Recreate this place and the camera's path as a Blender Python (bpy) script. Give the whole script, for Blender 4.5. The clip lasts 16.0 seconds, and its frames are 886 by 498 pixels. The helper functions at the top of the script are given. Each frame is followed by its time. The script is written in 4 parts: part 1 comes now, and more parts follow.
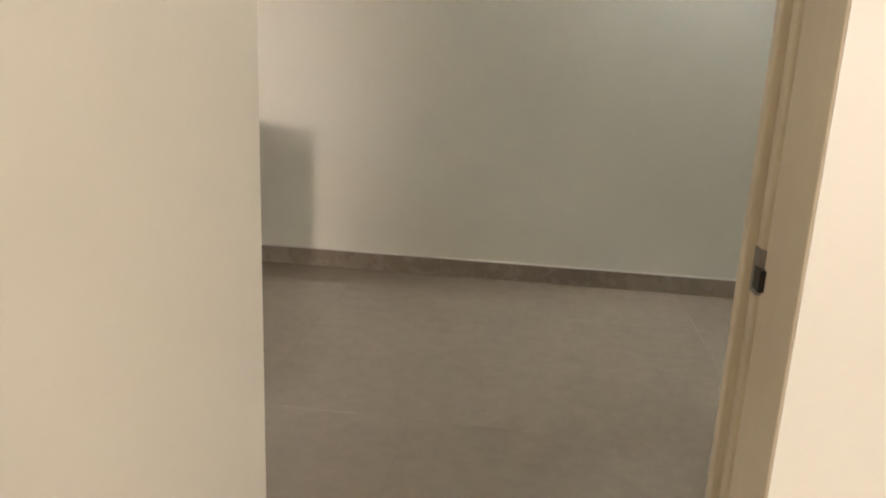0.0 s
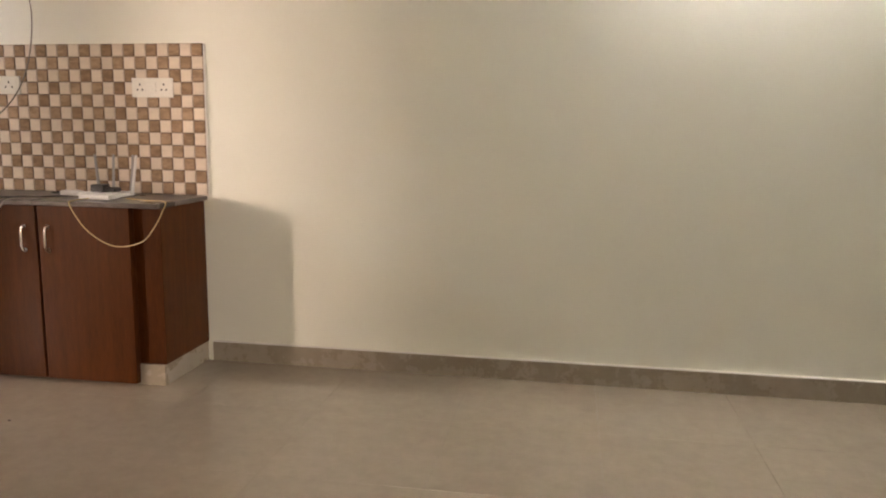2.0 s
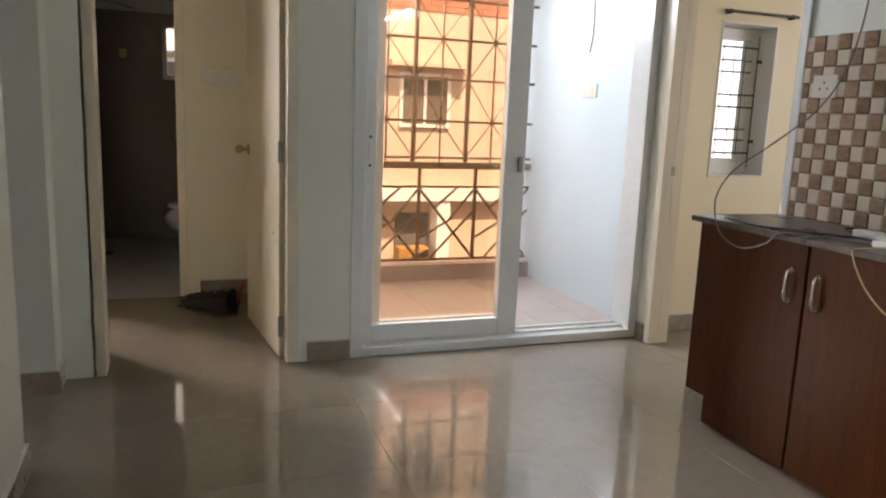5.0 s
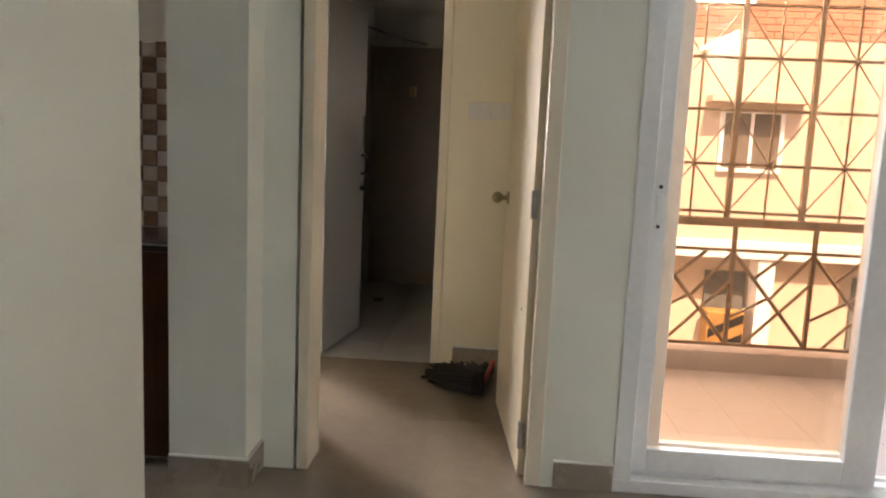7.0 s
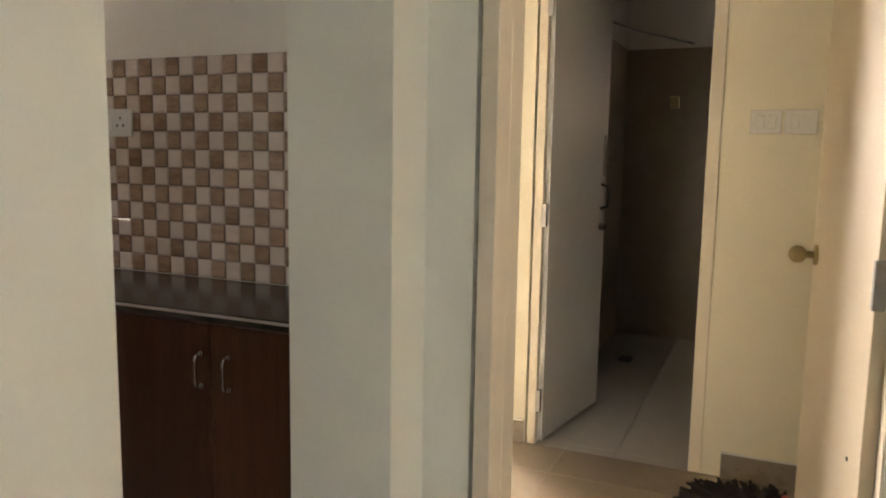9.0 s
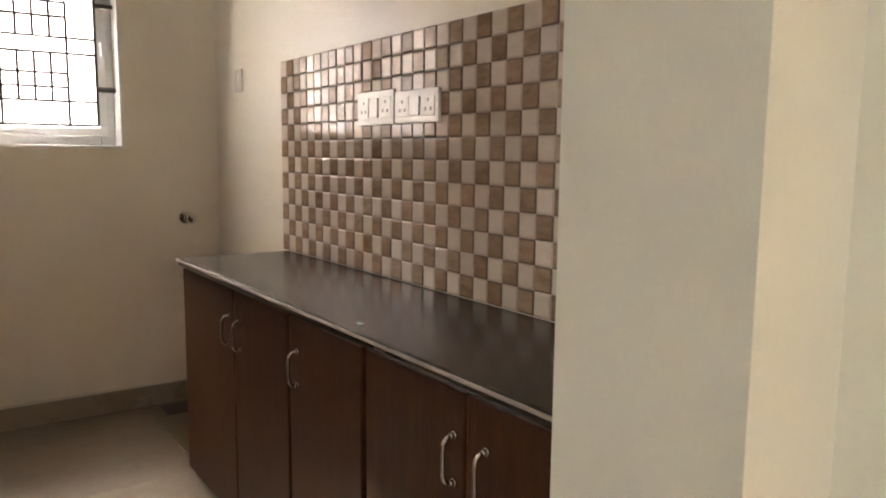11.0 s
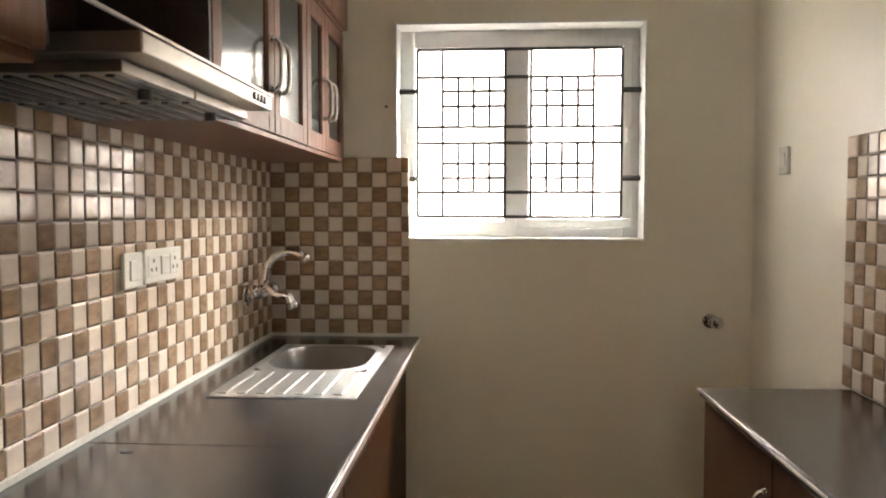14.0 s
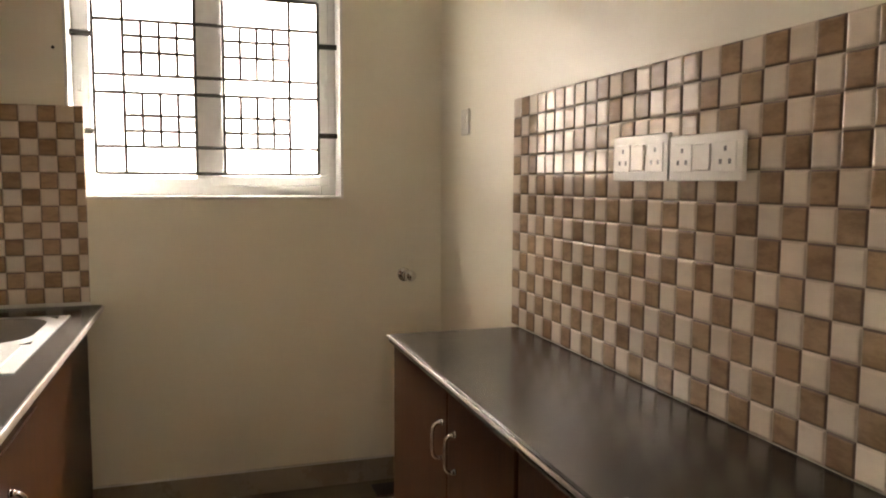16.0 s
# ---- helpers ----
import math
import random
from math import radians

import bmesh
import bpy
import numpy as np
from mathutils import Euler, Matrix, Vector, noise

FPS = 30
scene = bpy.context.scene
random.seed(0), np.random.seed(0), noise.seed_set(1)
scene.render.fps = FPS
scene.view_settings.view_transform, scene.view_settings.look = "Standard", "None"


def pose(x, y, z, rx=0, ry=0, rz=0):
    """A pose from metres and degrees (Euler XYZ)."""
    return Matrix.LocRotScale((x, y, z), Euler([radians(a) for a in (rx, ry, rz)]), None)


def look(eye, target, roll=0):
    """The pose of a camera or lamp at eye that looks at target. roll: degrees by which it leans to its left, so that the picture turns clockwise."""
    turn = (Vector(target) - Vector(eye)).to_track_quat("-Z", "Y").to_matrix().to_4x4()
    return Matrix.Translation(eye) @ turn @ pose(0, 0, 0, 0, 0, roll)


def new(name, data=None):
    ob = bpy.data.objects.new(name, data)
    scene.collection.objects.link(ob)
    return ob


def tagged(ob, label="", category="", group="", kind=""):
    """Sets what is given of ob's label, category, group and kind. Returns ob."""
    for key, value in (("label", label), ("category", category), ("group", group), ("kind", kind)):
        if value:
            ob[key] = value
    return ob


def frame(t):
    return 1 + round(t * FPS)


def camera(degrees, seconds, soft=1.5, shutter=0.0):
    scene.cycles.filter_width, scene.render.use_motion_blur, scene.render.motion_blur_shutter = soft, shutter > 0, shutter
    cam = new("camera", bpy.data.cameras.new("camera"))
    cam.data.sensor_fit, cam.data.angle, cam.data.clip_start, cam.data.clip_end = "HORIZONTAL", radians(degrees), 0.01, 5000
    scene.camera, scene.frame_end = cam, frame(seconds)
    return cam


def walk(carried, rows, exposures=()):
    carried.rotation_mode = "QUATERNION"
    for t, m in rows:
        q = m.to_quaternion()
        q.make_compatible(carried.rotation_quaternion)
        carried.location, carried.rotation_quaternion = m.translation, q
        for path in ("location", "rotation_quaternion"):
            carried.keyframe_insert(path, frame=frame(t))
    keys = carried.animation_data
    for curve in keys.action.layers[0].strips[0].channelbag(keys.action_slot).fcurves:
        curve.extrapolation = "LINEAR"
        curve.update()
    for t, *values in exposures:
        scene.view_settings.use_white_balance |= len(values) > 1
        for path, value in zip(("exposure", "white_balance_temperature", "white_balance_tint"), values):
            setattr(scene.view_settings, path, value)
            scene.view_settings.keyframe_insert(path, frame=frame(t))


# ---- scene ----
cam = camera(61.4, 16.0, soft=2.05)
PATH = [
    (0, (-0.443, 0.139, 1.230), (-0.684, 2.061, 0.734), 2.5),
    (0.5, (-0.414, 0.203, 1.238), (-0.581, 2.138, 0.760), 1.4),
    (1, (-0.401, 0.341, 1.227), (-0.538, 2.290, 0.800), -0.2),
    (1.5, (-0.396, 0.555, 1.219), (-0.565, 2.516, 0.866), 0.1),
    (2, (-0.383, 0.766, 1.197), (-0.712, 2.714, 0.887), 0.7),
    (2.5, (-0.381, 0.964, 1.191), (-0.951, 2.860, 0.909), 0.6),
    (3, (-0.423, 1.131, 1.187), (-1.270, 2.922, 0.915), 0.6),
    (3.5, (-0.548, 1.338, 1.205), (-1.698, 2.952, 0.934), 0.9),
    (4, (-0.654, 1.508, 1.214), (-2.111, 2.846, 0.926), 1.3),
    (4.5, (-0.728, 1.677, 1.252), (-2.429, 2.678, 0.928), 2.0),
    (5, (-0.867, 1.772, 1.235), (-2.714, 2.452, 0.881), 2.3),
    (5.2, (-0.947, 1.831, 1.227), (-2.834, 2.393, 0.874), 2.2),
    (7.3, (-1.952, 2.118, 1.232), (-3.923, 1.926, 0.951), 2.2),
    (7.5, (-2.040, 2.122, 1.245), (-4.006, 1.884, 0.960), 1.9),
    (7.9, (-2.224, 2.117, 1.226), (-4.176, 1.778, 0.954), 2.0),
    (8.2, (-2.389, 2.125, 1.245), (-4.325, 1.700, 0.982), 1.6),
    (10.3, (-3.315, 1.892, 1.283), (-4.780, 0.562, 1.000), 0.5),
    (10.5, (-3.380, 1.877, 1.283), (-4.805, 0.505, 0.994), 0.3),
    (11, (-3.603, 1.703, 1.228), (-4.742, 0.078, 0.977), 0.6),
    (11.5, (-3.652, 1.565, 1.274), (-4.504, -0.224, 1.004), 0.6),
    (12, (-3.785, 1.433, 1.252), (-4.270, -0.492, 1.009), 0.6),
    (12.5, (-3.788, 1.338, 1.260), (-3.994, -0.638, 1.036), 0.8),
    (13, (-3.762, 1.227, 1.308), (-3.744, -0.765, 1.123), 0.6),
    (13.5, (-3.746, 1.179, 1.352), (-3.589, -0.810, 1.215), 0.2),
    (14, (-3.743, 1.156, 1.363), (-3.617, -0.838, 1.264), -0.0),
    (14.5, (-3.750, 1.162, 1.369), (-3.709, -0.836, 1.280), -0.0),
    (15, (-3.784, 1.148, 1.356), (-3.940, -0.842, 1.243), 0.1),
    (15.5, (-3.820, 1.144, 1.313), (-4.175, -0.819, 1.177), 0.3),
    (16, (-3.825, 1.148, 1.313), (-4.434, -0.749, 1.135), 0.3),
]
walk(cam, [(t, look(e, g, r)) for t, e, g, r in PATH], exposures=[(0.0, 1.3, 7400, 24), (1.8, 1.75, 8000, 28), (2.5, 1.25, 7900, 28), (3.5, 1.1, 6700, 17), (4.1, 0.98, 6500, 18), (5.0, 1.1, 6300, 16), (7.5, 1.75, 6400, 19), (8.2, 1.95, 6600, 18), (10.3, 2.55, 7300, 22), (11.5, 2.85, 7400, 22), (12.5, 2.9, 7500, 19), (14.5, 2.55, 7200, 15), (16.0, 2.7, 7900, 18)])

# ---------------------------------------------------------------- world and lamps
world = bpy.data.worlds.new("world")
scene.world = world
world.use_nodes = True
wn, wl = world.node_tree.nodes, world.node_tree.links
wn.clear()
sky = wn.new("ShaderNodeTexSky")
sky.sky_type = "NISHITA"
sky.sun_disc = False
sky.sun_elevation, sky.sun_rotation = radians(58), radians(100)
sky.air_density, sky.dust_density = 1.0, 2.5
bg = wn.new("ShaderNodeBackground")
bg.inputs["Strength"].default_value = 0.15
wo = wn.new("ShaderNodeOutputWorld")
wl.new(sky.outputs["Color"], bg.inputs["Color"])
wl.new(bg.outputs["Background"], wo.inputs["Surface"])


def lamp(name, kind, m, energy, color=(1, 1, 1), **more):
    data = bpy.data.lights.new(name, kind)
    data.energy, data.color = energy, color
    for key, value in more.items():
        if key == "size":
            data.size = value
        elif key == "size_y":
            data.shape, data.size_y = "RECTANGLE", value
        elif key == "angle":
            data.angle = value
    ob = new(name, data)
    ob.matrix_world = m
    return ob


lamp("sun", "SUN", look((20, 3.5, 32), (0, 0, 0)), 4.0, (1, 0.95, 0.86), angle=radians(0.6))
# area lamps standing in for daylight; the back bedroom one is added fill
lamp("kitchen_window_daylight", "AREA", look((-4.50, -3.1, 3.25), (-3.15, -0.6, 0.5)), 370, (0.93, 0.98, 1.0), size=2.2, size_y=1.6)
lamp("side_bedroom_daylight", "AREA", look((-8.25, -1.6, 1.7), (-5.2, 1.6, 0.0)), 140, (1, 0.95, 0.88), size=0.8, size_y=1.2)
lamp("front_bedroom_daylight", "AREA", look((1.6, -2.45, 1.5), (-0.5, 1.0, 1.2)), 27, (1, 0.98, 0.95), size=1.4, size_y=1.3)
lamp("back_bedroom_fill", "AREA", look((-2.4, 7.35, 1.6), (-4.0, 4.5, 1.3)), 15, (1, 0.97, 0.92), size=1.4, size_y=1.3)

lamp("balcony_daylight", "AREA", look((-6.25, 3.05, 2.34), (-3.2, 2.8, 0.0)), 42, (0.78, 0.90, 1.0), size=1.0, size_y=0.6)

# ---------------------------------------------------------------- materials


def tree(name):
    m = bpy.data.materials.new(name)
    m.use_nodes = True
    n, l = m.node_tree.nodes, m.node_tree.links
    n.clear()
    out = n.new("ShaderNodeOutputMaterial")
    b = n.new("ShaderNodeBsdfPrincipled")
    l.new(b.outputs["BSDF"], out.inputs["Surface"])
    return m, n, l, b


def place_node(n, l, stretch=(1, 1, 1)):
    g = n.new("ShaderNodeNewGeometry")
    mp = n.new("ShaderNodeMapping")
    mp.inputs["Scale"].default_value = stretch
    l.new(g.outputs["Position"], mp.inputs["Vector"])
    return mp.outputs["Vector"]


def noise_node(n, l, vec, scale, detail=4, rough=0.55):
    t = n.new("ShaderNodeTexNoise")
    t.inputs["Scale"].default_value, t.inputs["Detail"].default_value, t.inputs["Roughness"].default_value = scale, detail, rough
    l.new(vec, t.inputs["Vector"])
    return t.outputs["Fac"]


def ramp(n, l, fac, stops):
    r = n.new("ShaderNodeValToRGB")
    while len(r.color_ramp.elements) < len(stops):
        r.color_ramp.elements.new(0.5)
    for e, (p, c) in zip(r.color_ramp.elements, stops):
        e.position, e.color = p, (*c, 1)
    l.new(fac, r.inputs["Fac"])
    return r.outputs["Color"]


def mix(n, l, fac, a, b, kind="MIX"):
    x = n.new("ShaderNodeMix")
    x.data_type, x.blend_type = "RGBA", kind
    for sock, v in ((x.inputs["Factor"], fac), (x.inputs[6], a), (x.inputs[7], b)):
        if isinstance(v, (int, float)):
            sock.default_value = v
        elif isinstance(v, tuple):
            sock.default_value = (*v, 1)
        else:
            l.new(v, sock)
    return x.outputs[2]


def relief(n, l, b, fac, strength, distance):
    u = n.new("ShaderNodeBump")
    u.inputs["Strength"].default_value, u.inputs["Distance"].default_value = strength, distance
    l.new(fac, u.inputs["Height"])
    l.new(u.outputs["Normal"], b.inputs["Normal"])


def shade(c, k):
    return tuple(min(1, v * k) for v in c)


def surface(name, col, rough=0.6, var=0.06, scale=1.2, fine=60, bump=0.15, depth=0.002, metal=0.0, stretch=(1, 1, 1), grain=0.93):
    """Paint, plastic, metal: colour that drifts at a large and a small scale, with fine relief."""
    m, n, l, b = tree(name)
    v = place_node(n, l, stretch)
    big = ramp(n, l, noise_node(n, l, v, scale, 3), [(0.3, shade(col, 1 - var)), (0.7, shade(col, 1 + var))])
    small = noise_node(n, l, v, fine, 5)
    tone = ramp(n, l, small, [(0.3, (grain, grain, grain)), (0.7, (1, 1, 1))])
    l.new(mix(n, l, 1.0, big, tone, "MULTIPLY"), b.inputs["Base Color"])
    b.inputs["Metallic"].default_value = metal
    rr = n.new("ShaderNodeMapRange")
    rr.inputs["To Min"].default_value, rr.inputs["To Max"].default_value = rough * 0.85, min(1, rough * 1.15)
    l.new(small, rr.inputs["Value"])
    l.new(rr.outputs["Result"], b.inputs["Roughness"])
    if bump:
        relief(n, l, b, small, bump, depth)
    return m


def wood(name, dark, light, rough=0.35, axis="z", spec=0.5):
    m, n, l, b = tree(name)
    st = {"z": (14, 14, 0.9), "y": (14, 0.9, 14), "x": (0.9, 14, 14)}[axis]
    v = place_node(n, l, st)
    g = noise_node(n, l, v, 2.2, 6, 0.6)
    f = noise_node(n, l, place_node(n, l, tuple(a * 4 for a in st)), 5, 4)
    c = ramp(n, l, g, [(0.3, dark), (0.55, tuple((a + c) / 2 for a, c in zip(dark, light))), (0.75, light)])
    c = mix(n, l, 0.35, c, ramp(n, l, f, [(0.35, shade(dark, 0.7)), (0.65, light)]))
    l.new(c, b.inputs["Base Color"])
    b.inputs["Roughness"].default_value = rough
    b.inputs["Specular IOR Level"].default_value = spec
    relief(n, l, b, f, 0.08, 0.001)
    return m


def stone(name, base_col, fleck, rough=0.3):
    """Polished stone: fine low-contrast grain, wide dusty smudges that dull the gloss."""
    m, n, l, b = tree(name)
    v = place_node(n, l)
    grain = noise_node(n, l, v, 220, 3, 0.6)
    wide = noise_node(n, l, v, 3.5, 2, 0.4)
    c = ramp(n, l, grain, [(0.35, base_col), (0.62, shade(base_col, 1.25)), (0.78, fleck)])
    c = mix(n, l, 0.3, c, ramp(n, l, wide, [(0.3, shade(base_col, 0.9)), (0.7, shade(base_col, 1.15))]))
    dust = noise_node(n, l, place_node(n, l, (1, 0.6, 1)), 9, 5, 0.65)
    c = mix(n, l, ramp(n, l, dust, [(0.5, (0, 0, 0)), (0.72, (0.5, 0.5, 0.5))]), c, shade(fleck, 1.5))
    l.new(c, b.inputs["Base Color"])
    rr = n.new("ShaderNodeMapRange")
    rr.inputs["To Min"].default_value, rr.inputs["To Max"].default_value = rough * 0.92, rough * 1.08
    l.new(wide, rr.inputs["Value"])
    l.new(rr.outputs["Result"], b.inputs["Roughness"])
    b.inputs["Specular IOR Level"].default_value = 0.4
    relief(n, l, b, noise_node(n, l, v, 30, 3), 0.04, 0.001)
    return m


def glazed(name, a, c, veins, rough=0.09, per_island=False):
    """Glazed ceramic, each piece of a slightly different tone, streaked with darker veins."""
    m, n, l, b = tree(name)
    if per_island:
        pick = n.new("ShaderNodeNewGeometry").outputs["Random Per Island"]
    else:
        pick = n.new("ShaderNodeObjectInfo").outputs["Random"]
    base = ramp(n, l, pick, [(0.0, a), (1.0, c)])
    off = n.new("ShaderNodeVectorMath")
    off.operation = "SCALE"
    off.inputs[0].default_value = (9.0, 5.0, 7.0)
    l.new(pick, off.inputs["Scale"])
    add = n.new("ShaderNodeVectorMath")
    l.new(place_node(n, l, (9, 9, 22)), add.inputs[0])
    l.new(off.outputs[0], add.inputs[1])
    f = noise_node(n, l, add.outputs[0], 1.6, 6, 0.65)
    l.new(mix(n, l, veins, base, mix(n, l, 1.0, base, ramp(n, l, f, [(0.38, (0.45, 0.4, 0.35)), (0.6, (1.1, 1.08, 1.05))]), "MULTIPLY")), b.inputs["Base Color"])
    b.inputs["Roughness"].default_value = rough
    b.inputs["Specular IOR Level"].default_value = 0.16
    relief(n, l, b, f, 0.03, 0.0006)
    return m


def floor_tile(name, a, c, rough):
    m, n, l, b = tree(name)
    pick = n.new("ShaderNodeObjectInfo").outputs["Random"]
    v = place_node(n, l)
    f = noise_node(n, l, v, 2.0, 8, 0.7)
    g = noise_node(n, l, v, 14, 6, 0.7)
    col = mix(n, l, 0.5, ramp(n, l, f, [(0.3, a), (0.7, c)]), ramp(n, l, g, [(0.3, shade(a, 0.92)), (0.7, shade(c, 1.04))]))
    col = mix(n, l, 0.14, col, ramp(n, l, pick, [(0, a), (1, c)]))
    l.new(col, b.inputs["Base Color"])
    rr = n.new("ShaderNodeMapRange")
    rr.inputs["To Min"].default_value, rr.inputs["To Max"].default_value = rough * 0.6, rough * 1.6
    b.inputs["Specular IOR Level"].default_value = 1.0 if rough < 0.1 else 0.5
    l.new(noise_node(n, l, v, 3.5, 6, 0.7), rr.inputs["Value"])
    l.new(rr.outputs["Result"], b.inputs["Roughness"])
    return m


def glass(name, tint, rough=0.0):
    m, n, l, b = tree(name)
    b.inputs["Base Color"].default_value = (*tint, 1)
    b.inputs["Roughness"].default_value = rough
    b.inputs["Transmission Weight"].default_value = 1.0
    b.inputs["IOR"].default_value = 1.45
    return m


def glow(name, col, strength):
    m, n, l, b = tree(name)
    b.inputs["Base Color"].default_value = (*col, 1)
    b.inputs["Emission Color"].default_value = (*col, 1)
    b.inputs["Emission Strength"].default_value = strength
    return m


M_WALL = surface("living wall paint", (0.78, 0.775, 0.675), 0.42, 0.03, 0.9, 90, 0.05, depth=0.001, grain=0.985)
M_KITCHEN = surface("kitchen wall paint", (0.79, 0.75, 0.63), 0.4, 0.04, 0.9, 90, 0.05, depth=0.001, grain=0.985)
M_YELLOW = surface("yellow wall paint", (0.80, 0.71, 0.51), 0.5, 0.04, 0.9, 90, 0.05, depth=0.001, grain=0.985)
# hall door: cream leaf paint with the warm hall light mixed into its colour
M_HALLLEAF = surface("door leaf paint tinted by hall light", (0.70, 0.61, 0.45), 0.4, 0.04, 1.0, 60, 0.04, depth=0.001, grain=0.985)
M_PARK = surface("dark grey panel paint", (0.13, 0.13, 0.12), 0.8, 0.15, 1, 20, 0.2)
# sink bowl: same steel as M_SINK, darkened to paint the shade of its depth
M_BOWL = surface("sink steel darkened for bowl shade", (0.22, 0.21, 0.20), 0.36, 0.1, 6, 90, 0.05, metal=1.0)
M_CREAM_RIM = surface("cream tile rim glaze", (0.55, 0.44, 0.34), 0.5, 0.15, 12, 80, 0.0)
M_BROWN_RIM = surface("brown tile rim glaze", (0.11, 0.062, 0.04), 0.55, 0.15, 12, 80, 0.0)
M_HALL = surface("hall wall paint", (0.78, 0.71, 0.54), 0.45, 0.04, 0.9, 90, 0.05, depth=0.001, grain=0.985)
M_WHITE_WALL = surface("balcony wall paint", (0.63, 0.70, 0.73), 0.6, 0.04, 0.8, 40, 0.15, grain=0.985)
M_CEIL = surface("ceiling paint", (0.80, 0.79, 0.75), 0.7, 0.03, grain=0.985)
M_JAMB = surface("door frame paint", (0.77, 0.68, 0.53), 0.35, 0.06, 2.5, 30, 0.1, stretch=(1, 1, 0.2))
M_LEAF = surface("door leaf paint", (0.72, 0.69, 0.585), 0.38, 0.04, 1.0, 60, 0.04, depth=0.001, grain=0.985)
M_BATHDOOR = surface("bathroom door laminate", (0.62, 0.60, 0.56), 0.4, 0.04, 1.0, 40, 0.06)
M_SKIRT = floor_tile("skirting tile", (0.27, 0.225, 0.17), (0.33, 0.28, 0.22), 0.25)
M_BEAD = surface("white grout bead", (0.75, 0.73, 0.68), 0.6, 0.05, 6, 80, 0.2)
M_FLOOR = floor_tile("polished floor tile", (0.235, 0.19, 0.14), (0.29, 0.24, 0.182), 0.035)
M_GROUT = surface("floor grout", (0.22, 0.18, 0.145), 0.7, 0.1, 4, 90, 0.3)
M_BATHFLOOR = floor_tile("bathroom floor tile", (0.34, 0.32, 0.29), (0.42, 0.40, 0.36), 0.35)
M_BATHWALL = floor_tile("bathroom wall tile", (0.25, 0.20, 0.15), (0.33, 0.27, 0.20), 0.3)
M_BALFLOOR = floor_tile("balcony floor tile", (0.42, 0.35, 0.32), (0.50, 0.43, 0.39), 0.3)
M_WOOD = wood("red brown laminate", (0.044, 0.0115, 0.0024), (0.095, 0.027, 0.0058), 0.4, spec=0.1)
M_KWOOD = wood("kitchen laminate", (0.040, 0.0135, 0.0042), (0.080, 0.029, 0.0095), 0.42, spec=0.14)
M_UPWOOD = wood("upper cabinet laminate", (0.15, 0.068, 0.043), (0.24, 0.125, 0.082), 0.42, spec=0.12)
# shade of cabinet sides and recess put into the colour; also the drain's brown
M_DARKBROWN = wood("shade-dark cabinet inside and dark drain", (0.02, 0.008, 0.005), (0.05, 0.02, 0.012), 0.5)
M_GRANITE = stone("dark granite", (0.024, 0.020, 0.015), (0.055, 0.046, 0.036), 0.2)
M_SCUFFED = surface("scuffed dusty granite", (0.055, 0.049, 0.045), 0.2, 0.35, 7, 45, 0.03, stretch=(1, 0.45, 1), grain=0.6)
# pale colour paints the light caught along the counters' rounded front edges
M_EDGE = surface("stone edge with painted highlight", (0.42, 0.36, 0.31), 0.3, 0.25, 9, 80, 0.2)
M_GREYSTONE = stone("grey granite", (0.065, 0.053, 0.046), (0.13, 0.11, 0.097), 0.28)
M_CREAM = glazed("cream glazed tile", (0.68, 0.575, 0.475), (0.75, 0.645, 0.54), 0.10)
M_BROWN = glazed("brown glazed tile", (0.29, 0.186, 0.117), (0.42, 0.29, 0.193), 0.55)
M_CREAM_J = glazed("cream glazed tile field", (0.68, 0.575, 0.475), (0.75, 0.645, 0.54), 0.10, per_island=True)
M_BROWN_J = glazed("brown glazed tile field", (0.29, 0.186, 0.117), (0.42, 0.29, 0.193), 0.55, per_island=True)
M_TGROUT = surface("brown tile ground", (0.45, 0.35, 0.26), 0.35, 0.2, 8, 80, 0.2)
M_PVC = surface("white window plastic", (0.78, 0.78, 0.76), 0.3, 0.03, 2, 40, 0.03)
M_SWITCH = surface("white switch plastic", (0.80, 0.77, 0.70), 0.25, 0.03, 6, 60, 0.02)
M_SWDARK = surface("dark socket hole", (0.03, 0.025, 0.02), 0.5, 0.1, 20, 90, 0.0)
M_CHROME = surface("chrome", (0.72, 0.70, 0.68), 0.15, 0.04, 10, 90, 0.0, metal=1.0)
# chrome darkened to paint in the dark wood these handles reflect
M_HANDLE = surface("chrome darkened for reflected wood", (0.42, 0.39, 0.36), 0.22, 0.06, 10, 90, 0.0, metal=1.0)
M_STEEL = surface("brushed steel", (0.25, 0.22, 0.195), 0.34, 0.08, 3, 120, 0.1, 0.0005, metal=1.0, stretch=(1, 8, 1))
M_SINK = surface("bright sink steel", (0.72, 0.71, 0.69), 0.33, 0.08, 5, 120, 0.06, 0.0005, metal=1.0)
M_BRASS = surface("dull brass", (0.45, 0.36, 0.20), 0.3, 0.1, 12, 90, 0.05, metal=1.0)
M_HINGE = surface("grey hinge steel", (0.35, 0.33, 0.30), 0.4, 0.1, 12, 90, 0.05, metal=1.0)
M_BLACK = surface("black paint", (0.02, 0.018, 0.016), 0.4, 0.15, 10, 90, 0.1)
M_GRILLE = surface("brown painted steel", (0.27, 0.18, 0.11), 0.45, 0.15, 10, 90, 0.1)
M_WHITEPL = surface("white plastic", (0.74, 0.73, 0.70), 0.3, 0.03, 8, 80, 0.02)
M_GREYPL = surface("grey plastic", (0.35, 0.34, 0.33), 0.4, 0.05, 8, 80, 0.02)
M_CABLE_Y = surface("yellowed cable", (0.55, 0.42, 0.20), 0.5, 0.1, 20, 90, 0.0)
